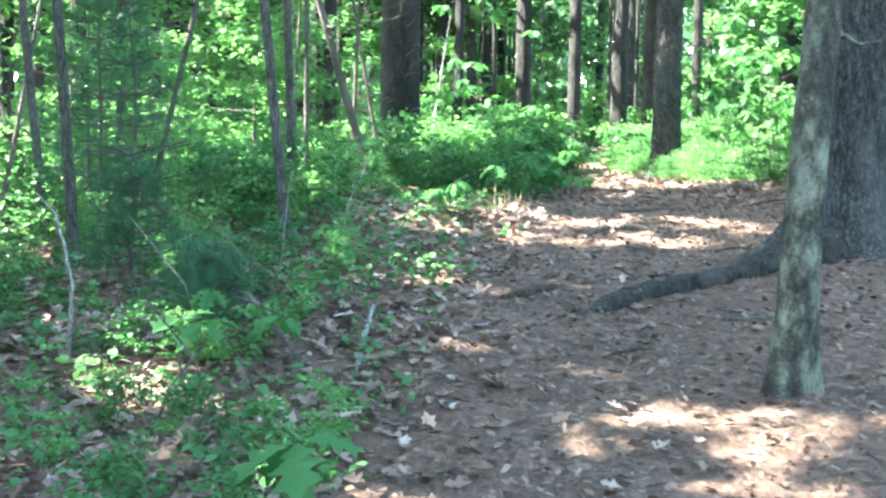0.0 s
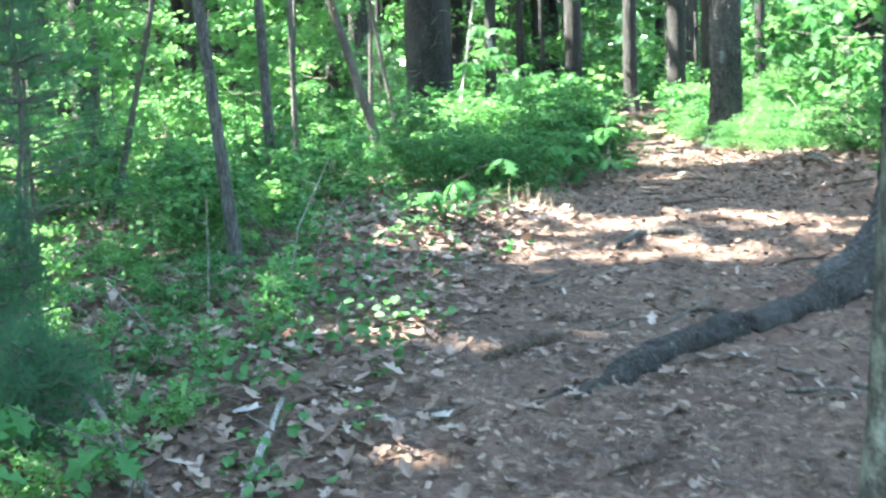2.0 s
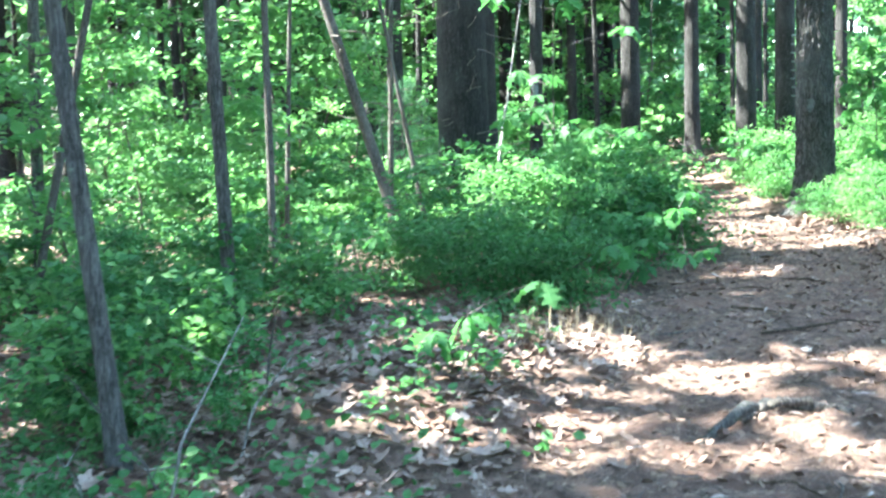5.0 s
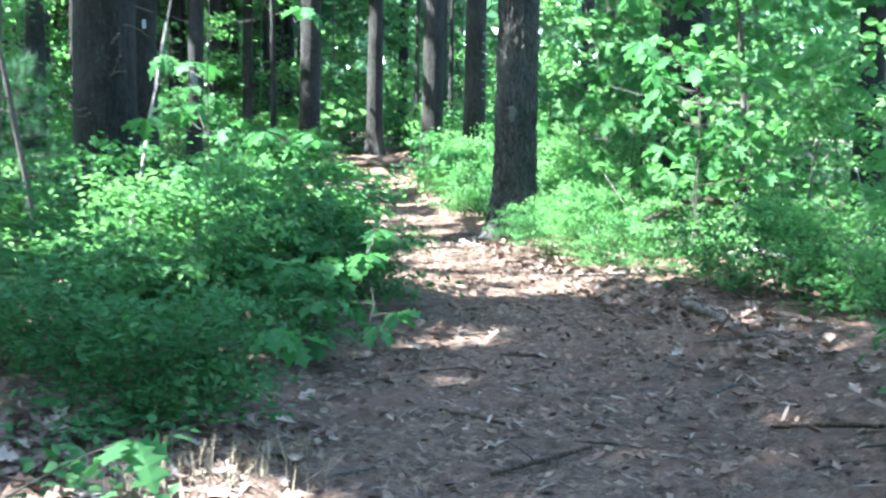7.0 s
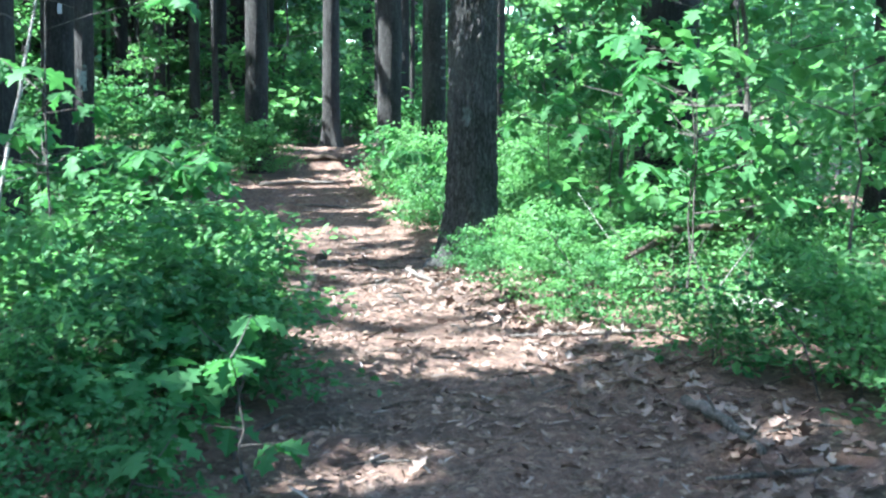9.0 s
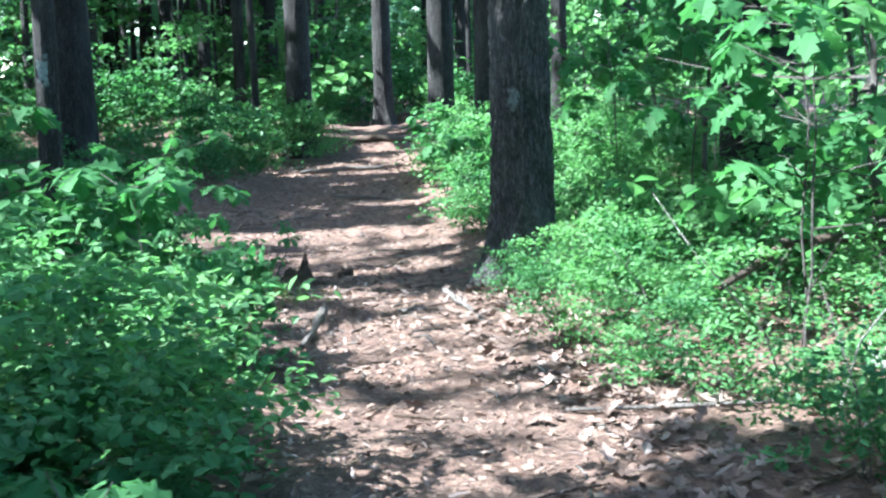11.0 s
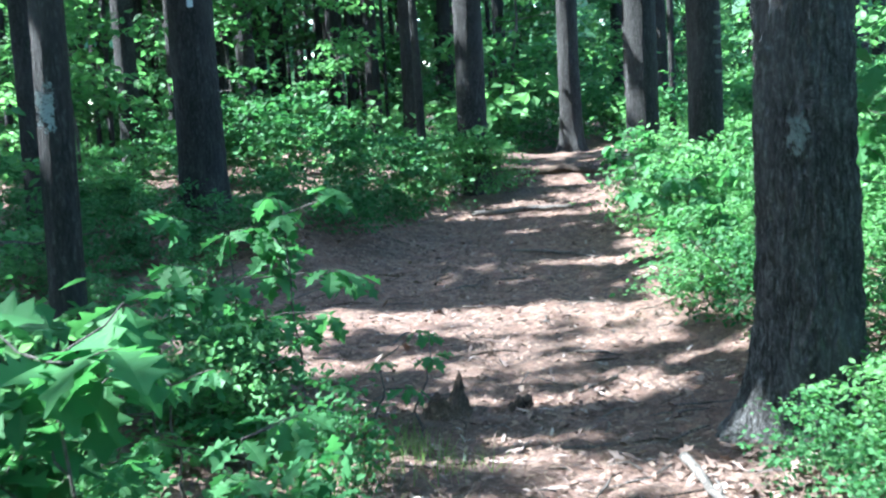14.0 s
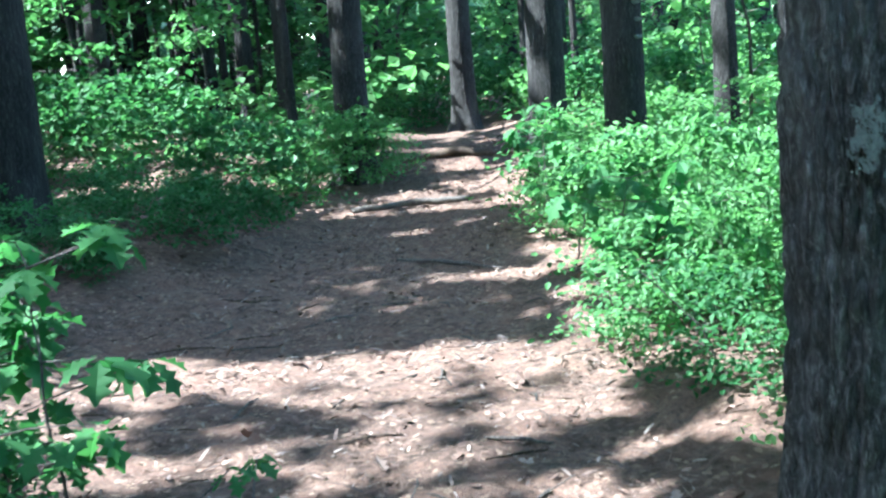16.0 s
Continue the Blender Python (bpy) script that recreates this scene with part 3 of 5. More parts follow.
# ---- broadleaf understorey ----
def leafy_mesh(name, height, radius, leaves, size, seed, material, template, low=0.25, bunch=55, loose=0.15):
    """Leaves held in flat sprays along thin boughs."""
    rs = np.random.RandomState(seed)
    boughs = max(8, leaves // bunch)
    places = []
    for b in range(boughs):
        a, h = rs.uniform(0, 6.28), height * rs.uniform(low, 1)
        reach = radius * rs.uniform(0.3, 1.25) * (1.15 - 0.6 * h / height)
        n = leaves // boughs
        t = rs.uniform(0.25, 1, n)
        spray = rs.normal(0, 1, (n, 3)) * (loose, loose, loose * 0.34) * radius
        line = np.stack([np.cos(a) * reach * t, np.sin(a) * reach * t, h + 0.25 * reach * t - 0.2 * reach * t * t], -1)
        places.append(line + spray)
    places = np.concatenate(places)
    places[:, 2] = np.maximum(places[:, 2], 0.08)
    return mesh_of(name, *scatter(template, places, spin(rs, len(places), 0.42, -0.25), rs.uniform(0.7, 1.25, len(places)) * size), material)


def wood_meshes(height, radius, seed, thick, stems=1):
    """The upright stems, one mesh each, and the fine twigs."""
    rs = np.random.RandomState(seed)
    main, sets = [], []
    for s in range(stems):
        top = np.array((rs.normal(0, 0.12), rs.normal(0, 0.12), 1.0)) * height * rs.uniform(0.8, 1)
        line = wander(rs, (rs.normal(0, 0.03), rs.normal(0, 0.03), -0.05), top, 8, 0.02 * height)
        main.append(mesh_of("stem", *tube(line, np.linspace(thick, thick * 0.25, 8), 6), TWIG_BARK))
        for k in range(6):
            p = line[rs.randint(2, 8)]
            a = rs.uniform(0, 6.28)
            q = p + np.array((math.cos(a), math.sin(a), rs.uniform(0.05, 0.4))) * radius * rs.uniform(0.5, 0.95)
            sets.append(tube(wander(rs, p, q, 5, 0.02), np.linspace(thick * 0.4, thick * 0.1, 5), 3, False))
    return main, mesh_of("twigwork", *joined(*sets), TWIG_BARK)


def plant(name, label, category, group, kind, x, y, turn, scale):
    (main, twigs), leaves = kind
    ob = thing(name, label, category, pose(x, y, at(x, y), 0, 0, turn), group)
    ob.scale = scale if isinstance(scale, tuple) else (scale, scale, scale)
    for m in main:
        part("stem", m, ob)
    part("twigwork", twigs, ob, kind="stuff")
    part("foliage", leaves, ob, kind="stuff")
    return ob


FAR_LEAF = ([(0, 0, 0), (-0.4, 0.5, 0.1), (0, 1, -0.05), (0.4, 0.5, 0.1)], [(0, 3, 2), (0, 2, 1)])
OVAL_LEAF = ([(0, 0, 0), (-0.3, 0.36, 0.07), (-0.2, 0.76, 0.04), (0, 1, -0.06), (0.2, 0.76, 0.04), (0.3, 0.36, 0.07)], [(0, 3, 2, 1), (0, 5, 4, 3)])
young = [(wood_meshes(4.2, 1.5, 700 + i, 0.03), leafy_mesh("foliage", 4.2, 1.5, 950, 0.14, 720 + i, YOUNG_LEAF, BROAD_LEAF, 0.12)) for i in range(4)]
far_young = [(wood_meshes(5.5, 2.1, 740 + i, 0.035), leafy_mesh("foliage", 5.5, 2.1, 850, 0.21, 750 + i, SHRUB_LEAF if i == 3 else YOUNG_LEAF, FAR_LEAF, 0.06)) for i in range(4)]
NEAR_YOUNG = [(5.0, 16.3), (5.6, 17.6), (5.3, 19.9), (6.6, 21.9), (6.4, 15.6), (6.9, 17.2), (7.6, 16.0), (6.2, 19.3), (7.6, 20.6), (8.6, 18.5), (6.0, 23.5), (7.4, 23.2), (8.8, 22.0),
              (9.2, 25.0), (7.2, 26.0), (6.6, 29.0), (8.4, 29.0), (10.2, 28.0), (-3.2, 15.4), (-4.6, 17.5), (-2.6, 18.5), (-5.2, 20.5), (-3.6, 22.0), (-2.0, 23.3), (-6.5, 23.0), (-4.6, 25.5),
              (-2.6, 29.0), (-5.8, 28.5), (-3.8, 31.5), (-7.5, 26.5), (-8.0, 30.5), (0.3, 33.5), (-1.6, 34.5), (5.8, 31.5), (7.2, 33.0), (9.6, 31.5), (4.5, 13.9), (4.9, 12.2), (5.6, 11.0),
              (-4.2, 12.6), (-1.7, 13.2), (-2.7, 11.6), (-3.2, 13.6), (-5.6, 14.8), (-3.4, 10.6), (-4.6, 9.4)]
rs = np.random.RandomState(23)
for i, (x, y) in enumerate(NEAR_YOUNG):
    plant("young_oak", "young broadleaf tree with bright green sunlit leaves", "young tree", "young broadleaf trees under the pines", young[i % 4], x, y, rs.uniform(0, 360),
          rs.uniform(0.6, 0.95) * (0.62 if y > 24 and x > 3 and x < 6.3 else 1.0) * (0.55 if y < 14 and x > 0 else 0.6 if x > -3.3 and x < 0 and y < 17 else 1))
n = 0
while n < 95:
    x, y = rs.uniform(-26, 22), rs.uniform(35, 70)
    if float(on_path(x, y)) > 0.01:
        continue
    plant("understorey_tree", "leafy young tree in dim woodland light", "young tree", "distant young trees", far_young[n % 4], x, y, rs.uniform(0, 360), rs.uniform(0.45, 1.25))
    n += 1

# ---- shrubs ----
shrub = []
for i in range(5):
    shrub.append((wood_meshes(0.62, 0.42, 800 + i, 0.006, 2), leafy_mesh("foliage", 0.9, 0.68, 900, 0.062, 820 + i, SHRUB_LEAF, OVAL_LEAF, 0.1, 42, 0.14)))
bright = []
for i in range(4):
    bright.append((wood_meshes(0.62, 0.42, 840 + i, 0.006, 2), leafy_mesh("foliage", 0.9, 0.64, 1000, 0.056, 860 + i, YOUNG_LEAF, OVAL_LEAF, 0.08, 36, 0.14)))


far_shrub = [(None, leafy_mesh("foliage", 0.9, 0.68, 400, 0.085, 880 + i, SHRUB_LEAF, FAR_LEAF, 0.1, 30, 0.16)) for i in range(4)]
far_bright = [(None, leafy_mesh("foliage", 0.9, 0.66, 380, 0.095, 890 + i, YOUNG_LEAF, FAR_LEAF, 0.08, 28, 0.16)) for i in range(4)]
low_shrub = [(wood_meshes(0.62, 0.42, 900 + i, 0.006, 2), leafy_mesh("foliage", 0.9, 0.7, 560, 0.07, 910 + i, SHRUB_LEAF, OVAL_LEAF, 0.08, 24, 0.15)) for i in range(3)]
low_bright = [(wood_meshes(0.62, 0.42, 920 + i, 0.006, 2), leafy_mesh("foliage", 0.9, 0.7, 560, 0.075, 930 + i, YOUNG_LEAF, OVAL_LEAF, 0.08, 22, 0.15)) for i in range(4)]
oak_clump = [(wood_meshes(0.55, 0.4, 940 + i, 0.006, 3), leafy_mesh("foliage", 0.8, 0.6, 150, 0.14, 945 + i, OAK_LEAF, lobed(0.3, 0.2 - 0.15 * i, 0.35), 0.3, 9, 0.12)) for i in range(3)]
UNDERGROWTH = {"dark": [], "bright": []}


def thicket(x0, x1, y0, y1, count, size, kinds, label, group, seed, keep=0.25, single=True):
    """Shrubs strewn over a stretch of ground; those far off join the undergrowth."""
    rs = np.random.RandomState(seed)
    n = tries = 0
    while n < count and tries < count * 30:
        tries += 1
        x, y = rs.uniform(x0, x1), rs.uniform(y0, y1)
        l, r = float(np.interp(y, EDGE_Y, EDGE_L)), float(np.interp(y, EDGE_Y, EDGE_R))
        if l - keep < x < r + keep or any((x - a) ** 2 + (y - b) ** 2 < 0.16 for a, b in placed):
            continue
        if seed == 1 and x < 0.2 and rs.uniform() < 0.5:
            count -= 1
            continue
        k = kinds[n % len(kinds)]
        turn, s = rs.uniform(0, 360), size * rs.choice((0.6, 0.8, 1.0, 1.15, 1.35)) * (0.62 if seed == 1 and x < -0.35 else 1)
        if single:
            plant("shrub", label, "shrub", group, k, x, y, turn, (s * rs.uniform(0.8, 1.35), s * rs.uniform(0.8, 1.35), s * rs.uniform(0.7, 1.25)))
        else:
            m = pose(x, y, at(x, y), 0, 0, turn) @ Matrix.Diagonal((s, s, s, 1))
            UNDERGROWTH["dark" if k in shrub or k in far_shrub else "bright"].append((k[1], np.array(m)))
        n += 1


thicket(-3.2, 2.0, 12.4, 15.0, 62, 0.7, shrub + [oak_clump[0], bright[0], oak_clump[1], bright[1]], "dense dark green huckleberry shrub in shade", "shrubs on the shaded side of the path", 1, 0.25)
thicket(-7.5, 1.0, 16, 21.5, 60, 0.8, far_shrub + far_bright, "green woodland shrub with small leaves", "shrubs on the shaded side of the path", 2, 0.6, False)
thicket(-9, 2.4, 27.5, 36, 70, 1.0, far_bright + far_shrub, "", "", 3, 0.2, False)
thicket(-9, -1.2, 20, 28, 45, 0.8, far_bright + far_shrub, "", "", 4, 0.3, False)
thicket(3.3, 6.2, 19.4, 28.5, 95, 0.7, bright, "bright sunlit shrub crowding the path edge", "shrubs on the sunny side of the path", 5, 0.4)
thicket(3.4, 6.4, 12.4, 19.2, 100, 0.47, low_bright + low_shrub, "low light green shrub beside the path", "shrubs on the sunny side of the path", 6, 0.42)
thicket(3.6, 9, 28, 40, 45, 1.0, far_bright + far_shrub, "", "", 7, 0.3, False)
thicket(-6, -0.6, 7.5, 13, 60, 0.5, far_shrub + far_bright, "low sparse shrub in leaf litter", "low shrubs at the start", 8, 0.25, False)
thicket(-3.2, -0.3, 3.1, 9, 130, 0.2, far_shrub + far_bright, "small sparse plant in leaf litter", "low shrubs at the start", 9, 0.1, False)
thicket(3.0, 7.0, 8.6, 12.5, 32, 0.55, far_bright + far_shrub, "green shrub beyond the big pine", "low shrubs at the start", 10, 0.25, False)
thicket(-1.4, 1.9, 15.2, 19.4, 36, 0.42, [low_bright[0], oak_clump[0], low_bright[1], oak_clump[1], low_shrub[0], oak_clump[2], low_bright[2]], "low seedling clump beside the path", "low shrubs at the path edge", 11, 0.15)
thicket(-3.5, 2.0, 24.8, 28.4, 95, 0.42, far_shrub, "", "", 13, 0.03, False)
thicket(-2.2, 1.7, 18.4, 21.4, 46, 0.4, far_shrub + far_bright, "low shady plant at the edge of the clearing", "low shrubs at the path edge", 14, 0.12, False)
thicket(6.4, 12, 13.5, 25, 70, 0.8, far_shrub + far_bright, "", "", 15, 0.3, False)
thicket(-2.6, 1.35, 11.1, 12.6, 26, 0.5, shrub, "low dark shrub at the thicket edge", "shrubs on the shaded side of the path", 16, 0.02, False)
for i, (x, y, s) in enumerate([(3.42, 15.6, 0.3), (3.5, 16.0, 0.36), (3.36, 16.4, 0.3), (3.55, 16.7, 0.42), (3.34, 17.1, 0.34), (3.5, 17.5, 0.42), (3.36, 17.85, 0.4), (3.6, 18.1, 0.45), (3.46, 18.15, 0.3), (3.7, 15.2, 0.4), (3.75, 14.6, 0.36), (3.66, 15.6, 0.45), (3.9, 13.9, 0.4), (3.85, 17.0, 0.5),
                               (3.95, 18.45, 0.5), (4.1, 19.1, 0.6), (3.9, 19.7, 0.5), (3.62, 21.6, 0.55), (3.78, 21.0, 0.6), (3.9, 20.5, 0.55), (4.1, 20.2, 0.6), (3.75, 22.0, 0.7)]):
    plant("shrub", "pale green low shrub crowding the path beside the tall pine", "shrub", "shrubs on the sunny side of the path", (low_bright + low_shrub)[i % 7], x, y, 61 * i, s)
for i, (x, y, s) in enumerate([(1.5, 13.9, 0.8), (1.2, 14.3, 0.95), (0.75, 14.2, 0.9), (0.1, 14.4, 0.85), (1.55, 14.6, 0.9), (1.45, 15.2, 0.75), (0.9, 15.3, 0.95)]):
    # Nearer shrubs take the darker leaf: the thicket's shade put into colour.
    plant("shrub", "tall full green shrub in the thicket beside the path", "shrub", "shrubs on the shaded side of the path", (shrub if y < 14.4 else bright)[i % 4], x, y, 83 * i, (1.15 * s, 1.15 * s, s))
for i, (x, y, s) in enumerate([(1.7, 30.2, 0.8), (2.0, 30.5, 1.0), (2.35, 30.6, 1.05), (2.6, 31.1, 0.9), (2.85, 31.6, 0.7), (2.15, 31.5, 1.1), (1.5, 30.6, 0.8), (1.85, 29.7, 0.6)]):
    plant("shrub", "sunlit light green shrub round the foot of a pine", "shrub", "shrubs on the shaded side of the path", bright[i % 4], x, y, 71 * i, s)
for i, (x, y, s) in enumerate([(3.0, 36.2, 0.9), (3.5, 37.0, 1.1), (4.2, 36.6, 0.8), (4.9, 37.4, 1.1), (5.4, 36.4, 1.0), (3.8, 38.6, 1.3), (4.7, 39.4, 1.4), (5.6, 39.0, 1.3), (3.1, 39.6, 1.4)]):
    plant("shrub", "dim green shrub where the path bends out of sight", "shrub", "shrubs at the bend of the path", shrub[i % 5], x, y, 59 * i, s)
for i, (x, y, s) in enumerate([(3.6, 41.0, 0.6), (4.8, 42.0, 0.75), (5.8, 41.0, 0.7), (4.2, 44.5, 0.9)]):
    plant("understorey_tree", "leafy young tree in dim woodland light", "young tree", "distant young trees", far_young[i], x, y, 77 * i, s)
thicket(-12, 12, 36, 52, 70, 1.3, far_shrub + far_bright, "", "", 12, 0.25, False)
for i, (x, y, s) in enumerate([(3.78, 17.7, 0.5), (3.95, 17.2, 0.55), (4.15, 18.1, 0.6), (3.9, 16.7, 0.45), (4.2, 17.6, 0.6), (3.75, 18.3, 0.4), (4.35, 18.6, 0.65), (3.8, 16.1, 0.4)]):
    plant("shrub", "bright low shrub at the foot of the tall pine", "shrub", "shrubs on the sunny side of the path", low_bright[i % 4], x, y, 47 * i, s)
thicket(-4.0, 0.5, 20.8, 26.8, 75, 0.34, far_shrub + far_bright[:1], "", "", 19, 0.1, False)
thicket(-9, -3.2, 1.5, 12, 60, 0.55, far_shrub + far_bright, "", "", 17, 0.3, False)
thicket(4.6, 10, 3, 12, 45, 0.6, far_shrub + far_bright, "", "", 18, 0.3, False)
for tone, members in UNDERGROWTH.items():
    sets = []
    for me, m in members:
        v = np.empty(len(me.vertices) * 3)
        me.vertices.foreach_get("co", v)
        sets.append((v.reshape(-1, 3) @ m[:3, :3].T + m[:3, 3], [tuple(p.vertices) for p in me.polygons]))
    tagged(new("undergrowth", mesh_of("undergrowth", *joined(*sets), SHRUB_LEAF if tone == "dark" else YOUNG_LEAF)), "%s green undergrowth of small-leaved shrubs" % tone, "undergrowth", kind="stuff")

# ---- young white pines with soft needles ----
def white_pine(x, y, height, seed, label):
    rs = np.random.RandomState(seed)
    ob = thing("pine_sapling", label, "pine sapling", pose(x, y, at(x, y)), "soft young pines")
    sets = [tube(wander(rs, (0, 0, -0.05), (0, 0, height), 8, 0.02), np.linspace(0.018, 0.005, 8), 6)]
    tips = []
    for h in np.arange(0.3, 1.0, 0.115) * height:
        for a in np.arange(5) * 1.256 + rs.uniform(0, 6):
            reach = 0.12 + 0.42 * (height - h)
            p, q = np.array((0, 0, h)), np.array((math.cos(a) * reach, math.sin(a) * reach, h + 0.18 * reach))
            line = wander(rs, p, q, 5, 0.015)
            sets.append(tube(line, np.linspace(0.007, 0.003, 5), 4, False))
            for t in np.linspace(0.35, 1, 6):
                tips.append(p + (q - p) * t + rs.normal(0, 0.05, 3))
    part("stem", mesh_of("stem", *joined(*sets), TWIG_BARK), ob)
    tips = np.repeat(np.array(tips), 34, 0)
    turns = spin(rs, len(tips), 0.9, 0.5)
    blade = ([(-0.012, 0, 0), (0.012, 0, 0), (0, 1, 0)], [(0, 1, 2)])
    part("needles", mesh_of("needles", *scatter(blade, tips, turns, rs.uniform(0.06, 0.12, len(tips))), NEEDLE), ob, kind="stuff")
    return ob


PINE_LABEL = "soft blue-green young white pine"
for i, (x, y, h) in enumerate([(-1.6, 6.7, 0.6), (-1.85, 7.6, 1.6), (-2.5, 9.4, 1.9), (-2.9, 10.6, 2.2), (-0.95, 17.2, 1.6), (-1.0, 5.5, 0.36)]):
    white_pine(x, y, h, 950 + i, PINE_LABEL)

# ---- oak seedlings with large lobed leaves ----
oak_meshes = [mesh_of("leaf", np.array(v), f, OAK_LEAF) for v, f in (lobed(0.3, 0.25, 0.25), lobed(0.5, -0.2, 0.45), lobed(0.1, 0.4, 0.1), lobed(-0.4, 0.1, 0.6))]


def oak_seedling(x, y, height, whorls, size, label, seed, reach=0.22):
    rs = np.random.RandomState(seed)
    ob = thing("oak_seedling", label, "seedling", pose(x, y, at(x, y)), "oak seedlings with lobed leaves")
    line = wander(rs, (0, 0, -0.03), (rs.normal(0, 0.05), rs.normal(0, 0.05), height), 8, 0.015)
    stem = part("stem", mesh_of("stem", *tube(line, np.linspace(0.008, 0.003, 8), 6), TWIG_BARK), ob)
    spots = [(line[-1], stem)]
    for k in range(whorls - 1):
        p = line[rs.randint(3, 8)]
        a = rs.uniform(0, 6.28)
        q = p + np.array((math.cos(a), math.sin(a), rs.uniform(0.0, 0.5))) * reach * rs.uniform(0.7, 1.6)
        twig = part("side_twig", mesh_of("side_twig", *tube(wander(rs, p, q, 4, 0.01), np.linspace(0.004, 0.002, 4), 5), TWIG_BARK), ob)
        spots.append((q, twig))
    for p, holder in spots:
        n = rs.randint(5, 8)
        for k in range(n):
            leaf = part("leaf", oak_meshes[rs.randint(4)], holder)
            a = 360 * (k + rs.uniform(-0.25, 0.25)) / n
            s = size * rs.uniform(0.75, 1.15)
            leaf.matrix_basis = pose(*p, rs.normal(-22, 18), rs.normal(0, 14), a) @ Matrix.Translation((0, 0.02, 0)) @ Matrix.Diagonal((s, s, s, 1))
    return ob


SEED_LABEL = "oak seedling with large drooping lobed leaves"
for i, (x, y, h, w, s) in enumerate([(1.28, 19.95, 0.98, 11, 0.15), (1.0, 20.0, 0.9, 12, 0.15), (1.15, 19.8, 0.48, 9, 0.12), (0.75, 20.1, 0.6, 9, 0.13), (1.72, 19.05, 0.38, 3, 0.065), (1.05, 18.2, 0.45, 7, 0.085), (1.25, 17.9, 0.3, 5, 0.085), (0.8, 18.6, 0.4, 6, 0.085), (0.1, 12.2, 0.4, 4, 0.12), (-0.7, 12.3, 0.5, 5, 0.12), (1.5, 12.9, 0.5, 5, 0.12), (1.3, 16.2, 0.95, 8, 0.18), (1.7, 16.4, 0.42, 3, 0.15), (0.25, 17.4, 1.25, 6, 0.15), (0.75, 16.0, 0.6, 5, 0.15), (0.45, 16.7, 0.7, 5, 0.15),
                                     (-0.36, 3.15, 0.36, 1, 0.17), (-0.62, 3.0, 0.16, 1, 0.14), (-0.95, 4.7, 0.32, 2, 0.13), (-0.55, 5.0, 0.28, 2, 0.12), (0.2, 17.0, 0.5, 4, 0.15), (0.9, 17.2, 0.55, 5, 0.15), (1.45, 17.6, 0.4, 4, 0.14), (1.45, 13.2, 0.42, 4, 0.13), (1.05, 12.3, 0.35, 4, 0.13),
                                     (0.6, 11.3, 0.25, 3, 0.12), (0.15, 9.6, 0.25, 3, 0.13), (4.3, 15.7, 1.5, 12, 0.16), (4.55, 16.2, 1.9, 14, 0.16), (4.75, 18.5, 1.6, 14, 0.16), (4.5, 19.5, 1.9, 14, 0.16), (4.7, 17.9, 1.2, 8, 0.15),
                                     (3.72, 22.6, 0.8, 10, 0.15), (3.78, 24.3, 0.8, 12, 0.14), (3.9, 26.0, 0.85, 12, 0.14), (4.2, 28.0, 0.8, 10, 0.14), (0.6, 14.8, 2.4, 16, 0.17), (1.9, 19.2, 0.4, 3, 0.09)]):
    oak_seedling(x, y, h, w, s, SEED_LABEL, 1000 + i, 0.22 if h < 1.1 else 0.42)

# ---- roots, logs and sticks ----
def rough_tube(line, radii, sides, seed, flat=0.85):
    """A knobbly root: uneven round, flattened, following line."""
    t = np.linspace(0, len(line) - 1, 14 * (len(line) - 1) + 1)
    pts = np.column_stack([np.interp(t, range(len(line)), [p[k] for p in line]) for k in range(3)])
    rad = np.interp(t, range(len(radii)), radii)
    wave = np.array([[noise.noise((q * 0.13, seed, k * 7.0)) for k in range(3)] for q in range(len(t))])
    pts = pts + wave * rad[:, None] * (0.5, 0.5, 0.25)
    v, f = tube(pts, rad, sides)
    v = v.reshape(len(t), sides, 3)
    for i in range(len(t)):
        for k in range(sides):
            bump = 1 + 0.42 * noise.noise((i * 0.16, k * 0.8, seed)) + 0.3 * noise.noise((i * 0.5, k * 1.6, seed + 4))
            v[i, k] = pts[i] + (v[i, k] - pts[i]) * bump * (1, 1, flat)
    return v.reshape(-1, 3), f


def surface_root(line, radii, forks, label, seed):
    o = np.array((line[0][0], line[0][1], at(line[0][0], line[0][1])))

    def laid(run):
        return [(x - o[0], y - o[1], at(x, y) + h - o[2]) for x, y, h in run]

    ob = thing("exposed_root", label, "root", pose(*o))
    part("main_root", mesh_of("main_root", *rough_tube(laid(line), radii, 14, seed), ROOT_BARK, True), ob)
    for i, (run, r) in enumerate(forks):
        part("side_root", mesh_of("side_root", *rough_tube(laid(run), r, 9, seed + 11 + i), ROOT_BARK, True), ob)
    return ob


surface_root([(2.5, 7.8, 0.09), (2.1, 7.4, 0.05), (1.75, 7.1, 0.028), (1.4, 6.8, 0.022), (1.1, 6.5, 0.03), (0.9, 6.28, 0.026), (0.74, 6.08, -0.02)], (0.14, 0.095, 0.075, 0.066, 0.066, 0.058, 0.03),
             [([(1.5, 6.9, 0.0), (1.45, 7.15, 0.01), (1.25, 7.3, -0.02)], (0.03, 0.022, 0.012)), ([(0.86, 6.24, -0.01), (0.72, 6.2, 0.004), (0.55, 6.02, -0.01)], (0.022, 0.012, 0.006))],
             "thick grey-brown surface root running across the path", 3)


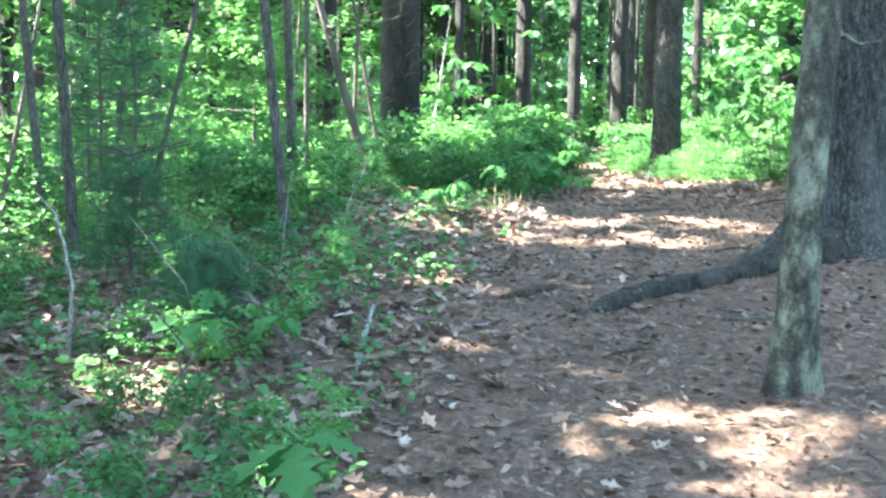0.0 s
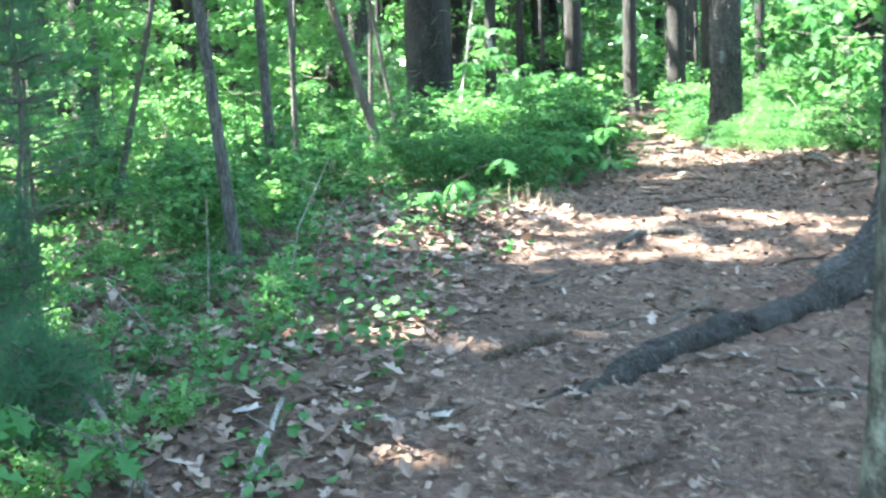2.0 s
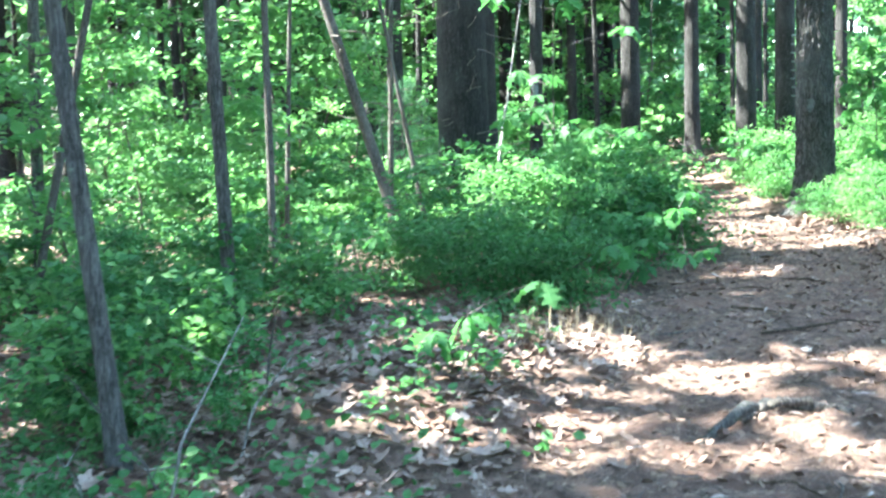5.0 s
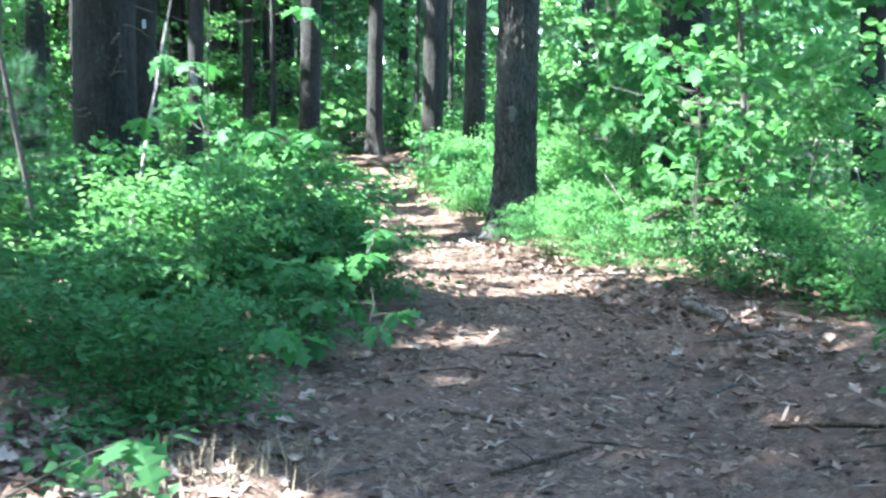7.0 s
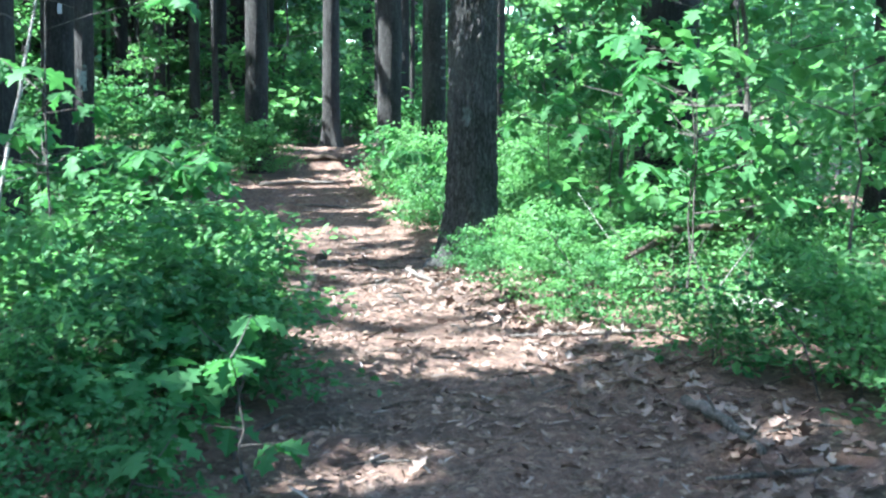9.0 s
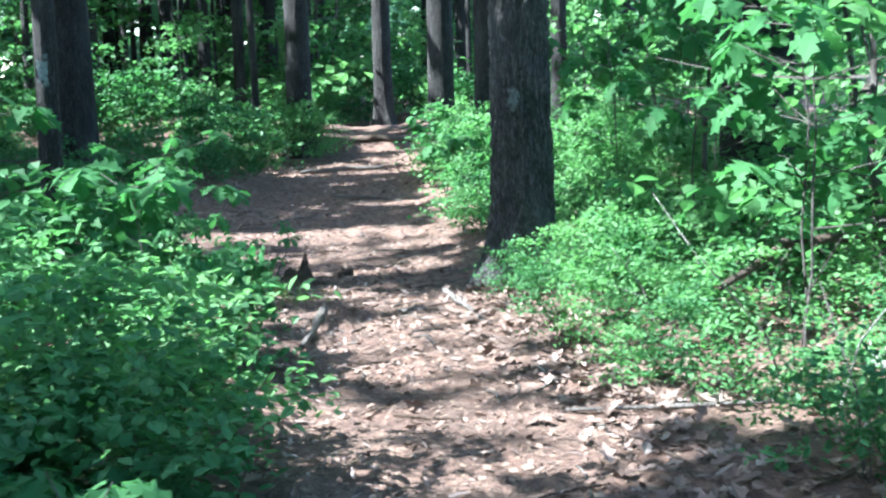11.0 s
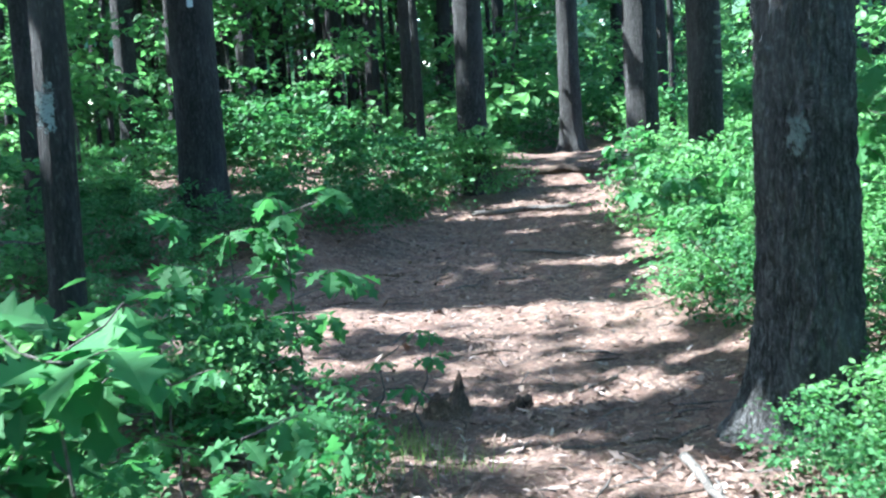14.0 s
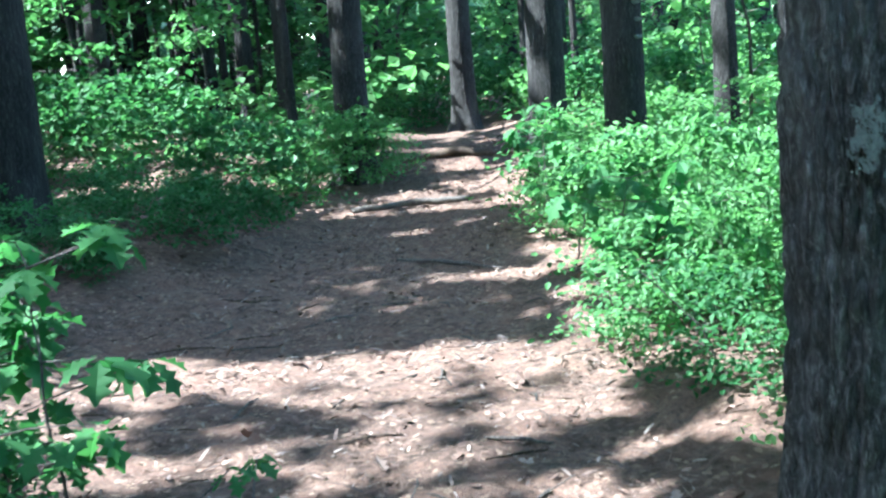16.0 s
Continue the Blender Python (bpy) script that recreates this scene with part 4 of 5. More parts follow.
def pale_leaf(x, y, size, turn, tip, seed):
    m = mesh_of("dead_leaf", np.array(dead_leaf(0.5 + 0.4 * (seed % 3))[0]), dead_leaf(1)[1], (DRY_LEAF, PALE_LEAF)[seed % 2])
    ob = new("dead_leaf", m)
    ob.matrix_basis = pose(x, y, at(x, y) + 0.012, tip, 8, turn) @ Matrix.Diagonal((size, size, size, 1))
    tagged(ob, "curled pale dead oak leaf on the forest floor", "dead leaf", "large fallen leaves")


for i, (x, y, size) in enumerate([(1.257, 6.379, 0.13), (1.456, 6.431, 0.13), (1.09, 5.93, 0.12), (0.238, 5.96, 0.14), (-0.083, 6.49, 0.12), (1.346, 7.54, 0.09), (0.05, 5.6, 0.13), (-0.2, 5.2, 0.14), (0.35, 5.3, 0.12), (-0.45, 5.85, 0.14), (-0.3, 4.9, 0.13), (0.1, 4.6, 0.14), (-0.62, 6.9, 0.12),
                                (-0.15, 7.3, 0.12), (0.05, 6.95, 0.11), (-0.35, 7.6, 0.12), (0.6, 4.7, 0.12), (-0.85, 5.2, 0.13), (-0.6, 4.5, 0.14), (1.75, 10.24, 0.09), (2.36, 10.5, 0.1), (2.2, 9.9, 0.09), (0.6, 10.1, 0.12), (0.9, 9.9, 0.12), (0.3, 10.6, 0.12)]):
    pale_leaf(x, y, size, 67 * i, 12 * math.sin(2.3 * i), i)
stick("fallen_branch", [(1.5, 6.35, 0.012), (1.75, 6.0, 0.015), (1.95, 5.7, 0.012)], (0.008, 0.011, 0.008), DEAD_WOOD, "thin grey stick beside the surface root", seed=24)
stick("fallen_branch", [(-0.2, 5.75, 0.02), (0.05, 5.88, 0.02), (0.3, 6.0, 0.015)], (0.007, 0.009, 0.006), DEAD_WOOD, "thin grey stick in the leaf litter", seed=25, knots=(4,))
stick("exposed_root", [(1.08, 8.75, 0.0), (1.3, 9.08, 0.04), (1.45, 9.17, 0.04), (1.72, 9.13, 0.0)], (0.014, 0.024, 0.022, 0.014), GREY_BARK, "arched dark root rising out of the needle duff", "root", seed=2)
stick("exposed_root", [(0.40, 6.6, 0.0), (0.6, 6.8, 0.02), (0.85, 6.95, 0.0)], (0.02, 0.03, 0.02), ROTTEN_WOOD, "short dark root in the path", "root", seed=3)
stick("fallen_branch", [(3.0, 18.5, 0.03), (3.02, 17.9, 0.03), (3.08, 17.2, 0.02)], (0.02, 0.017, 0.01), DEAD_WOOD, "weathered forked branch lying on the path", seed=4, knots=(2, 5, 8))
stick("fallen_branch", [(2.0, 16.85, 0.03), (2.08, 17.3, 0.05), (2.16, 17.75, 0.10)], (0.015, 0.022, 0.03), DEAD_WOOD, "grey rotting branch at the path edge", seed=5, knots=(3, 9))
stick("fallen_branch", [(3.36, 13.4, 0.06), (3.39, 13.05, 0.04), (3.38, 12.7, 0.02)], (0.024, 0.022, 0.018), DEAD_WOOD, "bleached forked branch beside the path", seed=6, knots=(4, 8))
stick("fallen_branch", [(3.1, 12.57, 0.012), (3.3, 12.5, 0.016), (3.55, 12.36, 0.016)], (0.007, 0.011, 0.009), DEAD_WOOD, "straight dry stick beside the path", seed=7)
stick("fallen_branch", [(1.62, 10.6, 0.02), (1.85, 10.76, 0.025), (2.05, 10.87, 0.02)], (0.008, 0.012, 0.008), ROTTEN_WOOD, "thin dark stick on the path", seed=8, knots=(4,))
stick("fallen_branch", [(1.6, 11.5, 0.015), (1.8, 11.2, 0.015)], (0.01, 0.007), ROTTEN_WOOD, "thin dark stick on the path", seed=9)
stick("fallen_branch", [(-0.30, 5.15, 0.02), (-0.28, 5.45, 0.06), (-0.25, 5.7, 0.13)], (0.010, 0.013, 0.008), PALE_WOOD, "bleached white branch stub in the leaves", seed=10, knots=(3, 7))
stick("fallen_branch", [(-1.1, 5.8, 0.25), (-0.8, 5.45, 0.22), (-0.5, 5.1, 0.05)], (0.008, 0.011, 0.013), DEAD_WOOD, "pale dead branch leaning in the plants", seed=11, knots=(4,))
stick("fallen_branch", [(1.15, 6.82, 0.05), (1.4, 7.2, 0.06)], (0.006, 0.008), DEAD_WOOD, "pale twig lying against the root", seed=12)
stick("fallen_log", [(2.25, 28.75, 0.05), (2.9, 28.85, 0.06), (3.5, 28.9, 0.04)], (0.03, 0.045, 0.03), DEAD_WOOD, "sunlit grey log lying half across the path", "log", seed=13)
stick("fallen_log", [(3.0, 32.0, 0.05), (3.6, 32.05, 0.08), (4.3, 31.95, 0.06), (4.8, 31.9, 0.04)], (0.04, 0.055, 0.05, 0.035), ROTTEN_WOOD, "dark log forming a step across the path", "log", sides=12, seed=14)
stick("fallen_branch", [(2.6, 25.75, 0.015), (2.95, 25.3, 0.02), (3.35, 24.8, 0.015)], (0.012, 0.018, 0.012), DEAD_WOOD, "dry stick lying in the shaded path", seed=15)
stick("fallen_branch", [(2.7, 19.8, 0.012), (2.93, 20.1, 0.015)], (0.011, 0.008), DEAD_WOOD, "short dry twig on the path", seed=16, knots=(2,))
stick("fallen_branch", [(4.3, 15.4, 0.12), (4.36, 14.7, 0.2), (4.5, 14.2, 0.16)], (0.014, 0.02, 0.012), PALE_WOOD, "bleached bare branch among low shrubs", seed=17, knots=(2, 5, 7))
stick("fallen_branch", [(4.5, 13.6, 0.15), (4.9, 14.1, 0.4), (5.0, 14.5, 0.75)], (0.012, 0.01, 0.005), PALE_WOOD, "pale dead twig standing in shrubs", seed=18, knots=(4, 7))
stick("fallen_branch", [(4.0, 16.0, 0.3), (4.5, 16.4, 0.42), (5.2, 16.6, 0.4)], (0.015, 0.03, 0.02), ROTTEN_WOOD, "dark fallen branch under young oaks", seed=19, knots=(3,))
stick("birch_pole", [(-0.1, 16.8, 0.0), (0.02, 17.0, 0.65), (0.15, 17.5, 1.6), (0.3, 17.9, 2.6)], (0.016, 0.015, 0.012, 0.006), PALE_WOOD, "thin pale dead stem leaning over shrubs", "dead stem", seed=20, knots=(6, 9, 12, 14))
stick("hanging_twig", [(-1.55, 5.3, 0.0), (-1.52, 5.25, 0.35), (-1.6, 5.3, 0.62), (-1.7, 5.35, 0.7)], (0.009, 0.008, 0.006, 0.003), PALE_WOOD, "pale curved dead twig", "dead stem", seed=21)
for i, (x, y, a, s) in enumerate([(2.2, 13.9, 30, 0.3), (2.9, 14.2, 80, 0.25), (2.5, 15.4, -20, 0.3), (3.1, 15.7, 50, 0.35), (2.4, 16.5, 10, 0.25), (2.7, 17.0, 95, 0.3), (2.35, 17.4, 60, 0.22), (2.75, 18.0, -40, 0.3), (2.3, 21.0, 15, 0.3),
                                 (1.7, 21.8, 70, 0.3), (1.2, 23.2, 0, 0.4), (2.1, 23.6, 35, 0.4), (1.5, 24.6, -10, 0.45), (2.6, 24.0, 5, 0.35), (0.9, 5.4, 20, 0.25), (1.6, 6.0, -25, 0.3), (2.0, 8.2, 10, 0.35), (0.7, 8.0, 60, 0.3),
                                 (1.3, 7.6, -60, 0.25), (3.1, 18.9, 40, 0.28), (2.2, 12.4, -15, 0.3), (2.9, 11.6, 30, 0.35), (3.3, 14.6, 100, 0.3), (2.9, 20.7, -30, 0.3), (1.0, 10.2, 75, 0.3), (3.6, 12.9, 5, 0.5)]):
    c, d = math.cos(radians(a)) * s / 2, math.sin(radians(a)) * s / 2
    stick("twig", [(x - c, y - d, 0.012), (x + c * 0.2, y + d * 0.3, 0.018), (x + c, y + d, 0.01)], (0.007, 0.009, 0.004), DEAD_WOOD if i % 2 else ROTTEN_WOOD, "dry twig fallen on the needle path", "twig", "twigs on the path", 5, 40 + i)


rs = np.random.RandomState(404)
for i in range(150):
    y = rs.uniform(3.6, 27.0) if i < 70 else rs.uniform(15.5, 25.0)
    l, r = float(np.interp(y, EDGE_Y, EDGE_L)), float(np.interp(y, EDGE_Y, EDGE_R))
    x, a, s = rs.uniform(l - 0.1, r + 0.1), rs.uniform(0, 6.28), rs.uniform(0.1, 0.32)
    c, d = math.cos(a) * s / 2, math.sin(a) * s / 2
    stick("twig", [(x - c, y - d, 0.01), (x + 0.02, y + 0.02, 0.014), (x + c, y + d, 0.008)], (0.004, 0.006, 0.003), (DEAD_WOOD, ROTTEN_WOOD, TWIG_BARK)[i % 3], "dry twig fallen on the needle path", "twig", "twigs on the path", 5, 140 + i, knots=(3,) if i % 5 == 0 else ())


rs = np.random.RandomState(515)
for x0, x1, y0, y1, count in ((3.7, 5.3, 12.6, 17.5, 22), (-2.6, -0.5, 3.8, 9.5, 18), (-1.0, 1.2, 13.0, 18.0, 14), (3.7, 5.0, 20.0, 27.0, 8)):
    for i in range(count):
        x, y, a, s = rs.uniform(x0, x1), rs.uniform(y0, y1), rs.uniform(0, 6.28), rs.uniform(0.3, 0.75)
        c, d = math.cos(a) * s * 0.5, math.sin(a) * s * 0.5
        stick("dead_twig", [(x, y, -0.02), (x + c * 0.3, y + d * 0.2, 0.4 * s), (x + c, y + d, 0.85 * s)], (0.006, 0.005, 0.002), (DEAD_WOOD, PALE_WOOD, TWIG_BARK)[i % 3], "bare grey dead twig standing among shrubs", "twig", "dead twigs in the shrubs", 5, 300 + i, knots=(4, 8))


stick("fallen_branch", [(2.8, 10.98, 0.015), (2.95, 10.78, 0.018), (3.12, 10.58, 0.015)], (0.007, 0.01, 0.007), ROTTEN_WOOD, "thin dark stick on the path", seed=26, knots=(5,))
stick("fallen_branch", [(3.05, 15.3, 0.015), (3.5, 15.1, 0.02), (3.95, 14.95, 0.03)], (0.008, 0.012, 0.008), DEAD_WOOD, "long thin dry stick under the shrubs", seed=27, knots=(3, 8))
stick("fallen_branch", [(4.2, 15.15, 0.2), (4.3, 14.95, 0.14), (4.5, 14.7, 0.1)], (0.02, 0.028, 0.016), PALE_WOOD, "bleached crooked branch among low shrubs", seed=28, knots=(2, 4, 7))
stick("exposed_root", [(1.28, 9.05, 0.0), (1.4, 9.12, 0.035), (1.55, 9.16, 0.03), (1.7, 9.14, 0.0)], (0.012, 0.02, 0.02, 0.012), DEAD_WOOD, "pale arched root tip in the needle duff", "root", seed=29)


def brush_pile(x, y, size, count, seed):
    """A tangle of thin bleached twigs, each its own part."""
    rs = np.random.RandomState(seed)
    ob = thing("brush_pile", "tangle of thin bleached grey twigs beside the pine", "brush pile", pose(x, y, at(x, y)))
    for k in range(count):
        a, b = rs.uniform(0, 6.28), rs.normal(0, 0.9)
        p = np.array((math.cos(a), math.sin(a), 0)) * size * rs.uniform(0.3, 1) + (0, 0, rs.uniform(0, 0.04))
        q = np.array((math.cos(a + 2.6 + b), math.sin(a + 2.6 + b), 0)) * size * rs.uniform(0.3, 1) + (0, 0, rs.uniform(0.02, 0.25))
        mid = (p + q) / 2 + (0, 0, rs.uniform(0.06, 0.24)) + rs.normal(0, 0.03, 3)
        t = np.linspace(0, 1, 8)[:, None]
        line = (1 - t) ** 2 * p + 2 * t * (1 - t) * mid + t * t * q
        part("twig", mesh_of("twig", *tube(line, np.linspace(0.005, 0.002, 8), 5), PALE_WOOD if k % 3 else DEAD_WOOD, True), ob)


brush_pile(4.02, 18.62, 0.3, 46, 12)


def stump(x, y):
    rs = np.random.RandomState(8)
    sides, rings = 22, 9
    verts, faces = [], []
    for i in range(rings):
        for k in range(sides):
            a = 2 * math.pi * k / sides
            top = 0.08 + 0.11 * max(0, math.cos(a - 0.3)) ** 2 + 0.025 * math.sin(3 * a + 1) + 0.012 * math.sin(7 * a)
            h = -0.06 + (top + 0.06) * i / (rings - 1)
            r = (0.10 + 0.11 * math.exp(-(h + 0.06) / 0.05)) * (1 - 0.35 * i / rings) * rs.uniform(0.9, 1.1)
            verts.append((r * math.cos(a) * 1.2, r * math.sin(a), h))
    for i in range(rings - 1):
        for k in range(sides):
            p, q = i * sides + k, i * sides + (k + 1) % sides
            faces.append((p, q, q + sides, p + sides))
    verts.append((0, 0, 0.03))
    for k in range(sides):
        faces.append(((rings - 1) * sides + k, (rings - 1) * sides + (k + 1) % sides, len(verts) - 1))
    ob = thing("tree_stump", "small jagged rotten stump at the path edge", "stump", pose(x, y, at(x, y)))
    part("wood", mesh_of("wood", verts, faces, ROTTEN_WOOD, False), ob)


stump(2.02, 19.65)
stick("broken_stub", [(1.68, 18.7, 0.0), (1.69, 18.72, 0.12), (1.71, 18.7, 0.2)], (0.022, 0.02, 0.012), ROTTEN_WOOD, "short broken reddish stub standing in grass", "stub", seed=22)
stick("pine_cone", [(2.33, 19.57, 0.03), (2.40, 19.6, 0.05), (2.45, 19.63, 0.03)], (0.02, 0.035, 0.012), ROTTEN_WOOD, "weathered brown cone on the path", "cone", seed=23)


def patch(tree_x, tree_y, radius, heading, height, w, h, name, label, material, ragged, seed):
    """A thin crust that follows the round of a trunk."""
    rs = np.random.RandomState(seed)
    z = at(tree_x, tree_y)
    base = min((o for o in scene.objects if o.name.startswith("pine_tree")), key=lambda o: (o.location.x - tree_x) ** 2 + (o.location.y - tree_y) ** 2)
    n, m = 36, 64
    verts, faces = [], []
    for i in range(m + 1):
        for k in range(n + 1):
            a = heading + (k / n - 0.5) * w / radius
            out = radius + 0.002 * noise.noise((k * 0.4, i * 0.3, seed))
            verts.append((out * math.cos(a), out * math.sin(a), height + (i / m - 0.5) * h))
    for i in range(m):
        for k in range(n):
            u, v = 2 * (k + 0.5) / n - 1, 2 * (i + 0.5) / m - 1
            rag = noise.noise((k * 0.13, i * 0.09, seed)) + 0.6 * noise.noise((k * 0.35, i * 0.22, seed + 5))
            if not ragged or u * u + v * v < 0.55 + ragged * 1.5 * rag + 0.9 * noise.noise((k * 0.8, i * 0.5, seed + 9)):
                p = i * (n + 1) + k
                faces.append((p, p + 1, p + n + 2, p + n + 1))
    part(name, mesh_of(name, verts, faces, material), base, label)


patch(3.62, 18.9, 0.246, radians(-112), 1.26, 0.11, 0.2, "lichen", "pale grey lichen crust", LICHEN, 0.9, 3)
patch(0.40, 18.97, 0.086, radians(-70), 1.58, 0.13, 0.22, "lichen", "pale grey lichen crust", LICHEN, 0.6, 4)
patch(-0.62, 26.8, 0.262, radians(-78), 2.35, 0.06, 0.14, "trail_blaze", "pale painted trail mark", BLAZE, 0, 5)

def nearest_pine(x, y):
    return min((o for o in scene.objects if o.name.startswith("pine_tree")), key=lambda o: (o.location.x - x) ** 2 + (o.location.y - y) ** 2)


# bracket fungi up one trunk, dead twigs on the massive one
host = nearest_pine(4.74, 26.7)
for k in range(8):
    a, h = radians(-52 + 4 * math.sin(k * 2.1)), 1.5 + 0.15 * k
    verts, faces = [], []
    for i in range(9):
        w = (i / 8 - 0.5) * math.pi
        verts += [(0.05 * math.cos(w), 0.045 * math.sin(w), 0.012), (0.042 * math.cos(w), 0.04 * math.sin(w), -0.012)]
    verts += [(-0.03, 0, 0.02), (-0.03, 0, -0.03)]
    for i in range(8):
        faces += [(2 * i, 2 * i + 2, 2 * i + 3, 2 * i + 1), (2 * i, 18, 2 * i + 2), (2 * i + 1, 2 * i + 3, 19)]
    f = part("bracket_fungus", mesh_of("bracket_fungus", verts, faces, LICHEN), host, "small pale bracket fungus")
    f.matrix_basis = pose(0.172 * math.cos(a), 0.172 * math.sin(a), h, 0, 0, math.degrees(a))
host = nearest_pine(-0.48, 19.45)
rs = np.random.RandomState(31)
for k in range(11):
    a, h = rs.uniform(-2.3, 0.4), rs.uniform(0.9, 2.7)
    p = np.array((0.2 * math.cos(a), 0.2 * math.sin(a), h))
    q = p + np.array((math.cos(a), math.sin(a), rs.uniform(-0.35, 0.3))) * rs.uniform(0.35, 0.9)
    part("dead_branch", mesh_of("dead_branch", *tube(wander(rs, p, q, 8, 0.014), np.linspace(0.011, 0.003, 8), 5), DEAD_WOOD, True), host, "bare grey dead branch")

# ---- litter, seedlings and grass ----
def spread(rs, count, x0, x1, y0, y1, chance):
    out = []
    while len(out) < count:
        x, y = rs.uniform(x0, x1, 4000), rs.uniform(y0, y1, 4000)
        keep = rs.uniform(size=4000) < chance(x, y)
        out += list(zip(x[keep], y[keep]))
    p = np.array(out[:count])
    return np.column_stack([p, land(p[:, 0], p[:, 1])])


rs = np.random.RandomState(77)
leaf_sets = []
for (x0, x1, y0, y1, count, bare) in ((-3.5, 1.2, 2.2, 11.5, 13000, 0.07), (1.6, 5.5, 2.5, 11.5, 900, 0.15), (-4, 6.5, 11.5, 20, 3000, 0.10), (-6, 7, 20, 34, 2600, 0.12)):
    for c in (0.35, 0.8, 1.3):
        p = spread(rs, count // 3, x0, x1, y0, y1, lambda x, y: bare + (1 - bare) * (1 - on_path(x, y)))
        p[:, 2] += rs.uniform(0.004, 0.03, len(p))
        leaf_sets.append(scatter(dead_leaf(c), p, spin(rs, len(p), 0.32), rs.uniform(0.045, 0.11, len(p))))
p = spread(rs, 900, 2.9, 4.0, 11.8, 18.6, lambda x, y: np.exp(-((x - np.interp(y, EDGE_Y, EDGE_R) - 0.05) / 0.28) ** 2))
p[:, 2] += rs.uniform(0.004, 0.03, len(p))
leaf_sets.append(scatter(dead_leaf(0.9), p, spin(rs, len(p), 0.35), rs.uniform(0.04, 0.11, len(p))))
tagged(new("leaf_litter", mesh_of("leaf_litter", *joined(*leaf_sets), DRY_LEAF)), "curled pale brown dead oak leaves", "leaf litter", kind="stuff")
chips = []
CHIP = ([(-0.2, 0, 0.02), (0.25, 0.15, 0.05), (0.18, 0.9, 0.01), (-0.3, 0.7, 0.06), (0, 0.5, 0)], [(0, 1, 4), (1, 2, 4), (2, 3, 4), (3, 0, 4)])
for c in (0.3, 0.9):
    p = np.concatenate([spread(rs, 8000, -0.6, 4, 2.5, 20, lambda x, y: 0.1 + on_path(x, y)), spread(rs, 1600, -0.5, 4.4, 20, 33, on_path)])
    p[:, 2] += rs.uniform(0.002, 0.012, len(p))
    chips.append(scatter(CHIP, p, spin(rs, len(p), 0.35), rs.uniform(0.012, 0.055, len(p))))
tagged(new("bark_chips", mesh_of("bark_chips", *joined(*chips), DUFF)), "small brown leaf scraps and bark chips", "litter", kind="stuff")
SHRED_SHAPE = ([(-0.08, 0, 0.02), (0.06, 0.05, 0.0), (0.09, 0.5, 0.07), (0.03, 1, 0.02), (-0.05, 0.9, 0.03), (-0.09, 0.45, 0.05)], [(0, 1, 2, 5), (5, 2, 3, 4)])
p = np.concatenate([spread(rs, 5200, 0.3, 4, 4, 20, lambda x, y: 0.04 + on_path(x, y)), spread(rs, 7000, -0.5, 4.4, 16, 30, on_path)])
p[:, 2] += rs.uniform(0.004, 0.016, len(p))
tagged(new("bark_shreds", mesh_of("bark_shreds", *scatter(SHRED_SHAPE, p, spin(rs, len(p), 0.2), 0.02 + 0.075 * rs.uniform(0, 1, len(p)) ** 3), SHRED)), "pale and brown shreds of bark and leaf on the path", "litter", kind="stuff")
needle = ([(-0.011, 0, 0.004), (0.011, 0, 0.004), (0.009, 1, 0.01), (-0.009, 1, 0.01)], [(0, 1, 2, 3)])
p = np.concatenate([spread(rs, 48000, -0.6, 4, 2.5, 20, lambda x, y: 0.05 + on_path(x, y)), spread(rs, 20000, -0.5, 4.4, 20, 33, on_path)])
p[:, 2] += rs.uniform(0.001, 0.012, len(p))
tagged(new("needle_litter", mesh_of("needle_litter", *scatter(needle, p, spin(rs, len(p), 0.12), rs.uniform(0.05, 0.13, len(p))), DUFF)), "fallen brown pine needles and bark shreds", "needle litter", kind="stuff")
p = np.concatenate([spread(rs, 1500, -4.5, 7, 2.5, 30, lambda x, y: 0.96 * (1 - on_path(x, y)) ** 4), spread(rs, 430, -3, 0.5, 2.6, 11, lambda x, y: (1 - on_path(x, y)) ** 2), spread(rs, 260, -1, 2.0, 16, 19.5, lambda x, y: (1 - on_path(x, y)) ** 2)])
p = np.repeat(p, 9, 0)
tall = rs.uniform(0.02, 0.15, len(p))
p = p + np.column_stack([rs.normal(0, 0.06, len(p)), rs.normal(0, 0.06, len(p)), tall])
